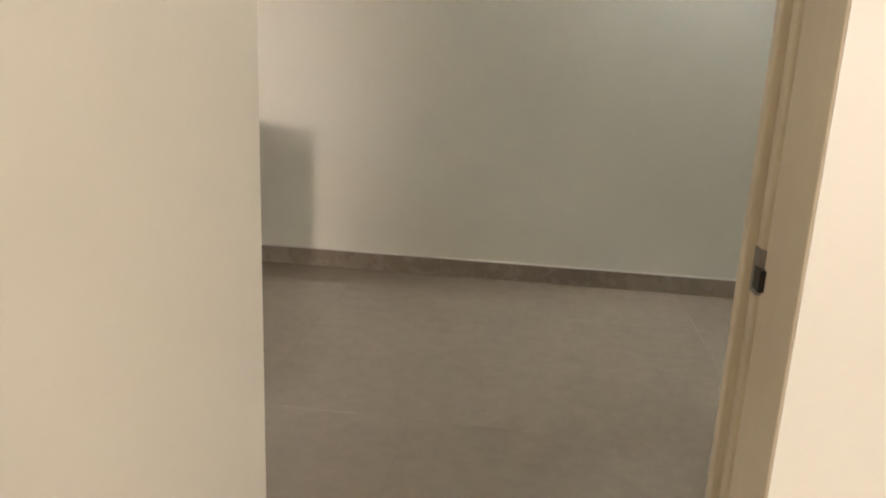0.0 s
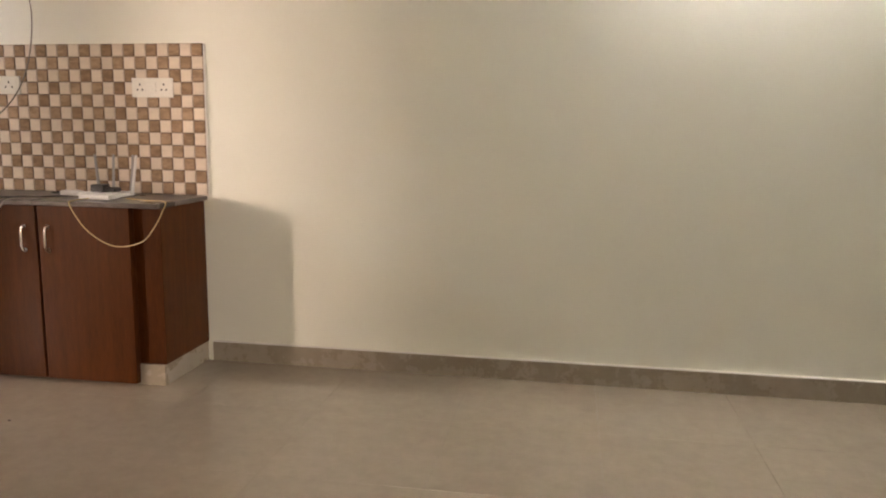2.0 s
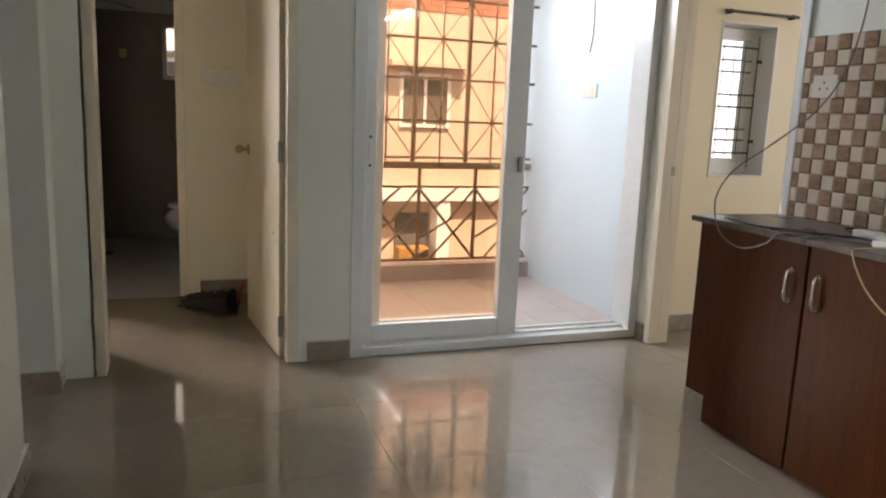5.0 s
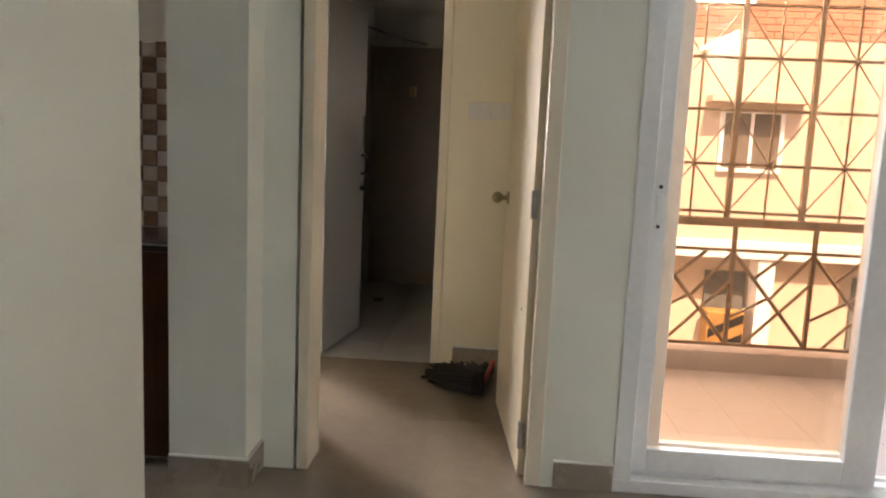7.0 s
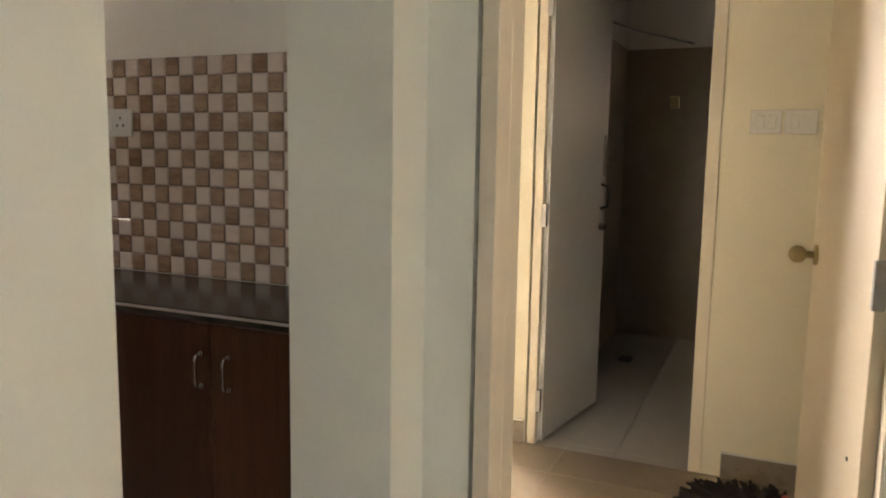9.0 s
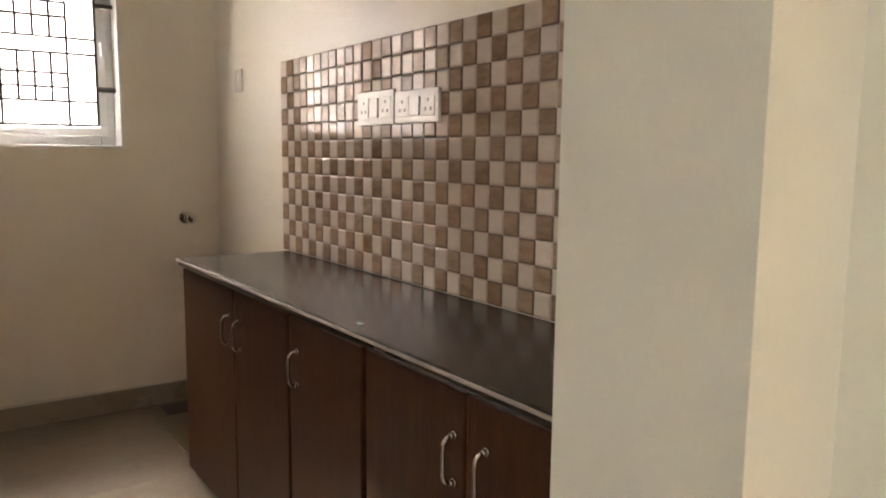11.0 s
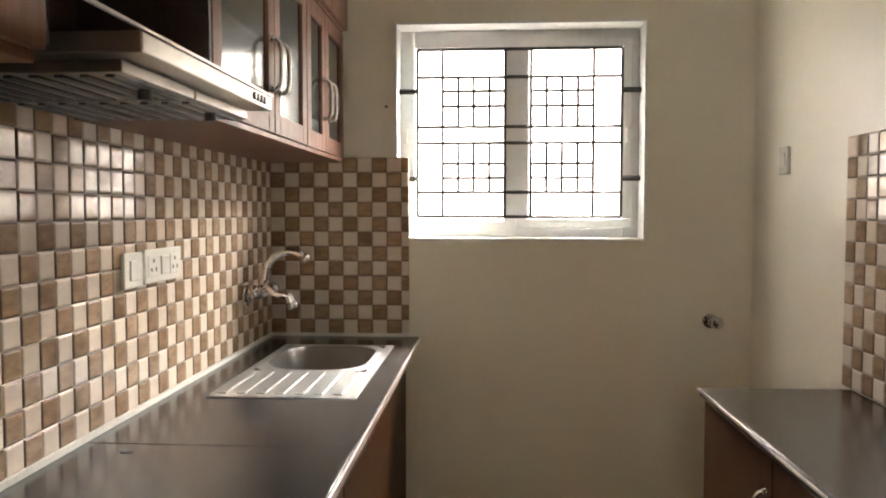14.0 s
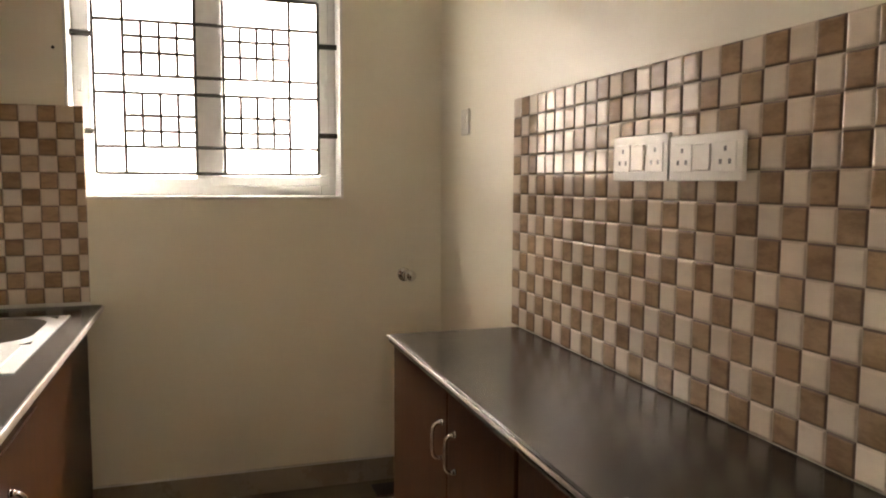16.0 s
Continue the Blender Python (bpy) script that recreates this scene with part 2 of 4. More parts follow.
M_CABLE_W = surface("pale cable", (0.22, 0.19, 0.16), 0.5, 0.1, 20, 90, 0.0)
M_BRISTLE = surface("dark broom bristle", (0.012, 0.006, 0.004), 0.95, 0.4, 30, 120, 0.3)
M_RED = surface("red plastic", (0.45, 0.07, 0.05), 0.4, 0.1, 12, 60, 0.0)
M_CERAMIC = surface("white sanitary ceramic", (0.75, 0.74, 0.72), 0.15, 0.03, 6, 60, 0.0)
M_FACADE = surface("cream facade paint", (0.61, 0.485, 0.37), 0.8, 0.08, 0.5, 12, 0.3)
# emission stands in for the daylight outside the kitchen window
M_BACKDROP = glow("glowing daylight backdrop", (1.0, 0.96, 0.92), 2.0)
M_FACADE_W = surface("white facade paint", (0.78, 0.77, 0.74), 0.8, 0.05, 0.5, 12, 0.3)
M_BRICKBAND = surface("red brick", (0.46, 0.20, 0.12), 0.8, 0.2, 3, 40, 0.4)
M_MORTAR = surface("pale mortar", (0.50, 0.42, 0.34), 0.85, 0.1, 3, 40, 0.3)
M_ASPHALT = surface("asphalt", (0.055, 0.052, 0.05), 0.9, 0.2, 0.6, 40, 0.5)
M_STRIPE_Y = surface("yellow kerb paint", (0.36, 0.19, 0.05), 0.7, 0.15, 3, 40, 0.3)
M_DARKGLASS = surface("dark window glass", (0.15, 0.125, 0.10), 0.12, 0.2, 2, 30, 0.0)
M_AMBER = glass("amber tinted glass", (1.0, 0.84, 0.68))
M_CLEAR = glass("clear glass", (0.97, 0.98, 0.98))
M_FROST = glass("grey cabinet glass", (0.50, 0.53, 0.52), 0.12)
M_TUBE = glow("tube lamp light", (0.78, 0.92, 1.0), 90.0)

# ---------------------------------------------------------------- building helpers


def box(bm, x0, x1, y0, y1, z0, z1, bevel=0.0):
    c = Matrix.Translation(((x0 + x1) / 2, (y0 + y1) / 2, (z0 + z1) / 2)) @ Matrix.Diagonal((abs(x1 - x0), abs(y1 - y0), abs(z1 - z0), 1))
    made = bmesh.ops.create_cube(bm, size=1.0, matrix=c)
    if bevel:
        edges = list({e for v in made["verts"] for e in v.link_edges})
        bmesh.ops.bevel(bm, geom=edges, offset=bevel, segments=2, affect="EDGES", profile=0.5)
    return bm


def boxes(*specs, bevel=0.0):
    bm = bmesh.new()
    for s in specs:
        box(bm, *s, bevel=bevel)
    return bm


def rod(bm, a, b, r, n=10, r2=None):
    a, b = Vector(a), Vector(b)
    d = b - a
    m = Matrix.Translation((a + b) / 2) @ d.to_track_quat("Z", "Y").to_matrix().to_4x4()
    bmesh.ops.create_cone(bm, cap_ends=True, segments=n, radius1=r, radius2=r if r2 is None else r2, depth=d.length, matrix=m)
    return bm


def tube(points, r, n=8):
    """A bent round bar through the points, as one mesh."""
    bm = bmesh.new()
    pts = [Vector(p) for p in points]
    rings = []
    up = Vector((0.13, 0.31, 0.94))
    for i, p in enumerate(pts):
        d = (pts[min(i + 1, len(pts) - 1)] - pts[max(i - 1, 0)]).normalized()
        s = d.cross(up)
        if s.length < 1e-3:
            s = d.cross(Vector((1, 0, 0)))
        s.normalize()
        u = s.cross(d).normalized()
        up = u
        rings.append([bm.verts.new(p + r * (math.cos(k * math.tau / n) * s + math.sin(k * math.tau / n) * u)) for k in range(n)])
    for a, b in zip(rings, rings[1:]):
        for k in range(n):
            bm.faces.new((a[k], a[(k + 1) % n], b[(k + 1) % n], b[k]))
    bm.faces.new(list(reversed(rings[0])))
    bm.faces.new(rings[-1])
    bmesh.ops.recalc_face_normals(bm, faces=bm.faces)
    return bm


def curve_points(knots, steps=8):
    """A smooth line through the knots."""
    k = [Vector(p) for p in knots]
    out = []
    for i in range(len(k) - 1):
        p0, p1, p2, p3 = k[max(i - 1, 0)], k[i], k[i + 1], k[min(i + 2, len(k) - 1)]
        for s in range(steps):
            t = s / steps
            out.append(0.5 * ((2 * p1) + (p2 - p0) * t + (2 * p0 - 5 * p1 + 4 * p2 - p3) * t * t + (3 * p1 - p0 - 3 * p2 + p3) * t ** 3))
    return out + [k[-1]]


def mesh(name, bm, material, smooth=False):
    d = bpy.data.meshes.new(name)
    bm.to_mesh(d)
    bm.free()
    for m in material if isinstance(material, (list, tuple)) else [material]:
        d.materials.append(m)
    if smooth:
        for p in d.polygons:
            p.use_smooth = True
    return d


def setting(name, bm, material, label="", category=""):
    return tagged(new(name, mesh(name, bm, material)), label, category or name.split("_")[0], kind="structure")


def solo(name, bm, material, label, category, group="", smooth=False):
    return tagged(new(name, mesh(name, bm, material, smooth)), label, category, group)


def base(name, at, label, category, group="", kind=""):
    ob = new(name)
    ob.empty_display_size = 0.1
    ob.location = at
    return tagged(ob, label, category, group, kind)


def part(name, bm, material, parent, label="", smooth=False):
    """One mesh, given in world coordinates, under a thing or a part."""
    ob = new(name, mesh(name, bm, material, smooth))
    ob.parent = parent
    ob.matrix_parent_inverse = Matrix.Identity(4) if parent.parent else Matrix.Translation(-Vector(parent.location))
    return tagged(ob, label)


def panel(axis, lo, hi, us, vs, open_cells):
    """A flat slab between lo and hi on its thin axis, out of cells in the grid us x vs, without the open cells; one closed mesh."""
    bm, seen = bmesh.new(), {}

    def at(i, j, k):
        key = (i, j, k)
        if key not in seen:
            t = (lo, hi)[k]
            seen[key] = bm.verts.new({"x": (t, us[i], vs[j]), "y": (us[i], t, vs[j]), "z": (us[i], vs[j], t)}[axis])
        return seen[key]
    nu, nv = len(us) - 1, len(vs) - 1

    def full(i, j):
        return 0 <= i < nu and 0 <= j < nv and (i, j) not in open_cells
    for i in range(nu):
        for j in range(nv):
            if not full(i, j):
                continue
            for k in (0, 1):
                bm.faces.new((at(i, j, k), at(i + 1, j, k), at(i + 1, j + 1, k), at(i, j + 1, k)))
            for di, dj, a, b in ((-1, 0, (i, j), (i, j + 1)), (1, 0, (i + 1, j), (i + 1, j + 1)), (0, -1, (i, j), (i + 1, j)), (0, 1, (i, j + 1), (i + 1, j + 1))):
                if not full(i + di, j + dj):
                    bm.faces.new((at(*a, 0), at(*b, 0), at(*b, 1), at(*a, 1)))
    bmesh.ops.recalc_face_normals(bm, faces=bm.faces)
    return bm


def wall(name, axis, lo, hi, a0, a1, z0, z1, holes, material, label):
    """A wall between lo and hi on its thin axis, from a0 to a1 along it, with rectangular holes (a, b, bottom, top)."""
    us = sorted({a0, a1, *[h[0] for h in holes], *[h[1] for h in holes]})
    vs = sorted({-0.1 if z0 == 0 else z0, z1, *[h[2] for h in holes], *[h[3] for h in holes]})
    gone = {(i, j) for i in range(len(us) - 1) for j in range(len(vs) - 1) for h in holes
            if h[0] <= us[i] + 1e-6 and us[i + 1] <= h[1] + 1e-6 and (h[2] <= vs[j] + 1e-6 or h[2] == 0) and vs[j + 1] <= h[3] + 1e-6}
    return setting(name, panel(axis, lo, hi, us, vs, gone), material, label, "wall")


H = 2.75
# ---------------------------------------------------------------- structure: living room
wall("wall_living_north", "y", 4.30, 4.36, -4.43, 3.2, 0, H, [(-4.30, -3.40, 0, 2.08)], M_WALL, "off-white painted living room wall with a doorway")
wall("wall_back_bedroom_south", "y", 4.36, 4.42, -4.50, 3.2, 0, H, [(-4.30, -3.40, 0, 2.08)], M_YELLOW, "yellow painted bedroom side of the wall")
wall("wall_living_west", "x", -4.60, -4.43, 1.295, 4.30, 0, H, [(1.42, 2.34, 0, 2.10), (2.60, 4.30, 0, 2.20)], M_WALL, "pale painted wall with hall door and balcony opening")
wall("wall_living_south", "y", 1.02, 1.295, -3.497, 3.2, 0, H, [(-0.94, -0.129, 0, 2.10)], M_WALL, "cream painted thick wall with a bedroom doorway")
wall("wall_kitchen_pier", "y", 1.02, 1.295, -4.95, -4.258, 0, H, [], M_WALL, "pale painted wall end beside the kitchen opening")
wall("wall_kitchen_lintel", "y", 1.02, 1.295, -4.258, -3.497, 2.45, H, [], M_WALL, "pale painted beam over the kitchen opening")
wall("wall_living_east", "x", 3.2, 3.35, 1.02, 4.42, 0, H, [], M_WALL, "off-white painted living room wall")
# kitchen
wall("wall_kitchen_west", "x", -4.95, -4.823, -1.992, 1.02, 0, H, [], M_KITCHEN, "cream painted kitchen wall behind the long counter")
wall("wall_kitchen_east", "x", -2.797, -2.68, -1.992, 1.02, 0, H, [], M_KITCHEN, "cream painted kitchen wall behind the sink counter")
wall("wall_kitchen_south", "y", -2.21, -1.992, -4.95, -2.68, 0, H, [(-4.388, -3.34, 1.242, 2.154)], M_KITCHEN, "cream painted kitchen end wall with a window opening")
# hall and bathroom
wall("wall_hall_north", "y", 2.40, 2.50, -5.9, -4.60, 0, H, [], M_HALL, "cream painted hall wall")
wall("wall_hall_west", "x", -6.02, -5.90, -1.2, 2.50, 0, H, [(-0.05, 0.88, 0, 2.08), (1.11, 1.86, 0, 2.08)], M_HALL, "cream painted hall wall with a bathroom doorway")
wall("wall_hall_south", "y", -2.2, -2.08, -6.02, -4.95, 0, H, [], M_HALL, "cream painted wall at the end of the hall")
wall("wall_hall_side", "x", -6.02, -5.90, -2.72, -1.2, 0, H, [], M_HALL, "cream painted hall wall")
wall("wall_bath_north", "y", 2.38, 2.50, -8.3, -6.02, 0, H, [], M_BATHWALL, "brown tiled bathroom wall")
wall("wall_bath_south", "y", 0.93, 1.05, -9.1, -6.02, 0, H, [], M_BATHWALL, "brown tiled bathroom wall")
wall("wall_bath_west", "x", -8.42, -8.3, 1.05, 2.50, 0, H, [(1.72, 2.1, 1.45, 1.95)], M_BATHWALL, "brown tiled bathroom wall with a small window")
wall("wall_side_bedroom_west", "x", -9.1, -9.0, -2.6, 0.93, 0, H, [], M_HALL, "cream painted bedroom wall")
wall("wall_side_bedroom_south", "y", -2.72, -2.6, -9.1, -6.02, 0, H, [], M_HALL, "cream painted bedroom wall")
# front bedroom behind the start of the walk
wall("wall_front_bedroom_west", "x", -2.68, -2.56, -2.6, 1.02, 0, H, [], M_WALL, "cream painted bedroom wall")
wall("wall_front_bedroom_east", "x", 2.5, 2.62, -2.6, 1.02, 0, H, [], M_WALL, "cream painted bedroom wall")
wall("wall_front_bedroom_south", "y", -2.72, -2.6, -2.68, 2.62, 0, H, [(0.9, 2.3, 0.85, 2.15)], M_WALL, "cream painted bedroom wall with a window opening")
# back bedroom
wall("wall_back_bedroom_west", "x", -4.72, -4.50, 4.42, 7.5, 0, H, [(4.757, 5.165, 0.935, 1.83)], M_YELLOW, "yellow painted bedroom wall with a narrow window")
wall("wall_back_bedroom_east", "x", -1.2, -1.08, 4.42, 7.5, 0, H, [], M_YELLOW, "yellow painted bedroom wall")
# the opening here is invented, out of view, for the bedroom's fill lamp
wall("wall_back_bedroom_north", "y", 7.5, 7.62, -4.62, -1.08, 0, H, [(-3.1, -1.7, 0.95, 2.25)], M_YELLOW, "yellow painted bedroom wall with an added unseen window opening")
# balcony
wall("wall_balcony_north", "y", 4.42, 4.56, -6.3, -4.72, -0.1, H, [], M_WHITE_WALL, "bluish white painted balcony side wall")
wall("wall_balcony_south", "y", 2.50, 2.60, -6.3, -4.60, -0.1, H, [], M_FACADE, "cream painted balcony side wall")
setting("balcony_curb", boxes((-6.24, -6.09, 2.60, 4.42, -0.1, 0.115)), M_BALFLOOR, "low tiled curb under the balcony grille", "curb")
setting("ceiling", boxes((-9.15, 3.4, -2.75, 2.5, H, H + 0.12), (-6.4, 3.4, 2.5, 4.56, H, H + 0.12), (-4.75, 3.4, 4.56, 7.65, H, H + 0.12)), M_CEIL, "plain white painted flat ceiling", "ceiling")
setting("balcony_ceiling", boxes((-6.4, -4.6, 2.4, 4.6, H - 0.1, H - 0.002)), M_CEIL, "plain white painted balcony soffit", "ceiling")

# ---------------------------------------------------------------- floors of single tiles


def paving(name, x0, x1, y0, y1, size, material, ground, label, top=0.0, ox=0.0, oy=0.0, gap=0.0007):
    f = setting(name, boxes((x0, x1, y0, y1, top - 0.06, top - 0.0022)), ground, label, "floor")
    shared = {}
    x = x0 - ((x0 - ox) % size)
    while x < x1:
        y = y0 - ((y0 - oy) % size)
        while y < y1:
            a, b, c, d = max(x, x0) + gap / 2, min(x + size, x1) - gap / 2, max(y, y0) + gap / 2, min(y + size, y1) - gap / 2
            if b - a > 0.01 and d - c > 0.01:
                key = (round(b - a, 3), round(d - c, 3))
                if key not in shared:
                    w, h = key
                    shared[key] = mesh("floor_tile", boxes((0, w, 0, h, -0.012, 0), bevel=0.0002), material)
                o = new("floor_tile", shared[key])
                o.location = (a, c, top)
                o.parent = f
            y += size
        x += size
    return f


paving("floor_living", -4.43, 3.2, 1.295, 4.30, 0.6, M_FLOOR, M_GROUT, "glossy beige vitrified tile floor", ox=-4.43, oy=1.295)
paving("floor_kitchen", -4.823, -2.797, -1.992, 1.295, 0.6, M_FLOOR, M_GROUT, "glossy beige vitrified kitchen floor", ox=-4.43, oy=1.295)
paving("floor_hall", -5.9, -4.43, -2.08, 2.40, 0.6, M_FLOOR, M_GROUT, "glossy beige vitrified hall floor", ox=-4.43, oy=1.295, top=-0.001)
paving("floor_side_bedroom", -9.0, -5.9, -2.6, 0.93, 0.6, M_FLOOR, M_GROUT, "glossy beige vitrified bedroom floor", ox=-4.43, oy=1.295, top=-0.001)
paving("floor_bathroom", -8.3, -5.9, 1.05, 2.38, 0.3, M_BATHFLOOR, M_GROUT, "matt grey bathroom floor tiles", top=-0.012)
paving("floor_front_bedroom", -2.56, 2.5, -2.6, 1.295, 0.6, M_FLOOR, M_GROUT, "glossy beige vitrified bedroom floor", top=-0.002, oy=1.295)
paving("floor_back_bedroom", -4.5, -1.2, 4.30, 7.5, 0.6, M_FLOOR, M_GROUT, "glossy beige vitrified bedroom floor", ox=-4.43, oy=1.295, top=-0.001)
paving("floor_balcony", -6.10, -4.43, 2.60, 4.42, 0.3, M_BALFLOOR, M_GROUT, "pinkish beige balcony floor tiles", top=-0.004)

# ---------------------------------------------------------------- skirting
def skirting(name, axis, face, out, a0, a1):
    """A skirting tile strip with a pale bead on top; face: the wall's plane, out: +1 or -1, the way it stands off."""
    t = 0.012 * out
    lo, hi = min(face, face + t), max(face, face + t)
    s = (lo, hi, a0, a1, 0.0005, 0.1) if axis == "x" else (a0, a1, lo, hi, 0.0005, 0.1)
    ob = setting(name, boxes(s, bevel=0.001), M_SKIRT, "grey beige tile skirting along the wall", "baseboard")
    s2 = (lo, hi, a0, a1, 0.1002, 0.107) if axis == "x" else (a0, a1, lo, hi, 0.1002, 0.107)
    part("bead", boxes(s2, bevel=0.002), M_BEAD, ob, "whitish grout bead")
    return ob


skirting("baseboard_living_north", "y", 4.30, -1, -2.19, 3.2)
skirting("baseboard_living_stub", "y", 4.30, -1, -4.418, -4.345)
skirting("baseboard_living_pillar", "x", -4.43, 1, 2.385, 2.60)
skirting("baseboard_living_south", "y", 1.295, 1, -3.485, -1.0)
skirting("baseboard_kitchen_corner", "x", -3.497, -1, 1.02, 1.307)
skirting("baseboard_pier_east", "x", -4.258, 1, 1.02, 1.307)
skirting("baseboard_pier_north", "y", 1.295, 1, -4.43, -4.258)
skirting("baseboard_kitchen_south", "y", -1.992, 1, -4.81, -3.37)
skirting("baseboard_kitchen_west", "x", -4.823, 1, -1.98, -1.13)
skirting("baseboard_hall_west", "x", -5.90, 1, 1.935, 2.40)
skirting("baseboard_hall_west_end", "x", -5.90, 1, 0.88, 1.105)
skirting("baseboard_hall_north", "y", 2.40, -1, -5.888, -4.60)
skirting("baseboard_back_bedroom", "x", -4.50, 1, 4.42, 7.5)


# ---------------------------------------------------------------- door frames and leaves
def door_frame(name, axis, lo, hi, a0, a1, top, material, w=0.06, label="cream painted wooden door frame"):
    ob = base(name, ((lo + hi) / 2, (a0 + a1) / 2, 0) if axis == "x" else ((a0 + a1) / 2, (lo + hi) / 2, 0), label, "door frame", kind="structure")

    def bar(s, e, z0, z1):
        m = (lo + hi) / 2
        sp = [(lo, m, s, e, z0, z1), (m, hi, s + 0.012 * (s == a0) - 0, e - 0.0, z0, z1)]
        if axis == "y":
            sp = [(q[2], q[3], q[0], q[1], q[4], q[5]) for q in sp]
        return boxes(*sp, bevel=0.003)
    part("jamb", bar(a0, a0 + w, 0.002, top), material, ob)
    part("jamb", bar(a1 - w, a1, 0.002, top), material, ob)
    part("head", bar(a0 + w, a1 - w, top - w, top), material, ob)
    return ob


def hinge(bm, x, y, z, dx=0.0, dy=0.0):
    box(bm, x - 0.012, x + 0.012, y - 0.012, y + 0.012, z - 0.05, z + 0.05, bevel=0.002)


def knob_mesh(x, y, z, ax, ay):
    """A round knob on a rose, standing out along (ax, ay)."""
    bm = bmesh.new()
    rod(bm, (x, y, z), (x + ax * 0.008, y + ay * 0.008, z), 0.03, 20)
    rod(bm, (x + ax * 0.008, y + ay * 0.008, z), (x + ax * 0.035, y + ay * 0.035, z), 0.011, 14)
    bmesh.ops.create_uvsphere(bm, u_segments=18, v_segments=12, radius=0.026, matrix=Matrix.Translation((x + ax * 0.052, y + ay * 0.052, z)))
    return bm


# hall doorway and its open door
door_frame("door_frame_hall", "x", -4.605, -4.425, 1.42, 2.34, 2.10, M_JAMB, 0.055)
d = base("door_hall", (-4.50, 2.275, 0), "cream painted flush door standing open against the hall wall", "door")
leaf = bmesh.new()
box(leaf, -0.80, 0, -0.018, 0.018, 0.006, 2.04, bevel=0.002)
turn = Matrix.Translation((-4.50, 2.275, 0)) @ Matrix.Rotation(radians(5.5), 4, "Z")
bmesh.ops.transform(leaf, matrix=turn, verts=leaf.verts)
lf = part("leaf", leaf, M_HALLLEAF, d)
kn = knob_mesh(-0.735, -0.018, 1.0, 0, -1)
bmesh.ops.transform(kn, matrix=turn, verts=kn.verts)
part("knob", kn, M_BRASS, d, "dull brass round door knob", smooth=True)
for z in (0.17, 1.03, 1.85):
    h = bmesh.new()
    hinge(h, -4.487, 2.262, z)
    part("hinge", h, M_HINGE, d)
bolt = bmesh.new()
rod(bolt, (-0.12, -0.02, 0.62), (-0.12, -0.017, 0.62), 0.006, 10)
bmesh.ops.transform(bolt, matrix=turn, verts=bolt.verts)
part("peg", bolt, M_BLACK, d)

# bathroom doorway and its open door
door_frame("door_frame_bathroom", "x", -6.025, -5.893, 1.11, 1.86, 2.08, M_JAMB, 0.05, "pale painted bathroom door frame")
d = base("door_bathroom", (-5.93, 1.165, 0), "greyish white laminate door standing open into the bathroom", "door")
leaf = bmesh.new()
box(leaf, -0.66, 0, -0.016, 0.016, 0.01, 2.02, bevel=0.002)
turn = Matrix.Translation((-5.93, 1.165, 0)) @ Matrix.Rotation(radians(-9), 4, "Z")
bmesh.ops.transform(leaf, matrix=turn, verts=leaf.verts)
part("leaf", leaf, M_BATHDOOR, d)
hb = tube([turn @ Vector(p) for p in ((-0.60, 0.016, 1.02), (-0.60, 0.05, 1.03), (-0.60, 0.055, 1.08), (-0.60, 0.05, 1.13), (-0.60, 0.016, 1.14))], 0.007)
part("handle", hb, M_BLACK, d, "dark bow door handle", smooth=True)
lk = bmesh.new()
rod(lk, turn @ Vector((-0.60, 0.016, 0.93)), turn @ Vector((-0.60, 0.045, 0.93)), 0.016, 14)
part("lock_knob", lk, M_BLACK, d)
rl = bmesh.new()
rod(rl, turn @ Vector((-0.62, 0.018, 1.18)), turn @ Vector((-0.62, 0.018, 1.38)), 0.006, 10)
part("bolt", rl, M_STEEL, d)
for z in (0.2, 1.022, 1.9):
    h = bmesh.new()
    hinge(h, -5.905, 1.165, z)
    part("hinge", h, M_HINGE, d)

# front bedroom doorway
fr = base("door_frame_bedroom", (-0.5, 1.14, 0), "cream painted wooden door frame with a rebate", "door frame", kind="structure")
part("jamb", boxes((-0.1325, -0.100, 1.0215, 1.160, 0.002, 2.09), (-0.1305, -0.100, 1.160, 1.172, 0.002, 2.09), (-0.136, -0.100, 1.172, 1.200, 0.002, 2.09), (-0.132, -0.100, 1.200, 1.212, 0.002, 2.09), (-0.146, -0.100, 1.212, 1.240, 0.002, 2.09), bevel=0.003), M_JAMB, fr)
part("jamb", boxes((-0.942, -0.928, 1.012, 1.29, 0.002, 2.09), bevel=0.003), M_JAMB, fr)
part("head", boxes((-0.928, -0.131, 1.012, 1.258, 2.05, 2.099), bevel=0.003), M_JAMB, fr)
st = boxes((-0.1385, -0.130, 1.166, 1.196, 0.932, 0.996), bevel=0.001)
sp = part("strike_plate", st, M_HINGE, fr, "worn metal strike plate")
part("strike_hole", boxes((-0.1405, -0.1325, 1.148, 1.178, 0.941, 0.972), bevel=0.001), M_BLACK, sp)
d = base("door_bedroom", (-0.915, 1.27, 0), "cream painted flush bedroom door standing wide open", "door")
part("leaf", boxes((-0.921, -0.888, 0.48, 1.285, 0.006, 2.04), bevel=0.002), M_LEAF, d)
part("knob", knob_mesh(-0.888, 0.535, 0.905, 1, 0), M_BRASS, d, "dull brass round door knob", smooth=True)

# back bedroom doorway
fr = door_frame("door_frame_back_bedroom", "y", 4.295, 4.425, -4.345, -3.395, 2.10, M_JAMB, 0.05)
part("strike_plate", boxes((-4.296, -4.293, 4.348, 4.372, 0.955, 1.005), bevel=0.001), M_HINGE, fr, "small dark strike plate")
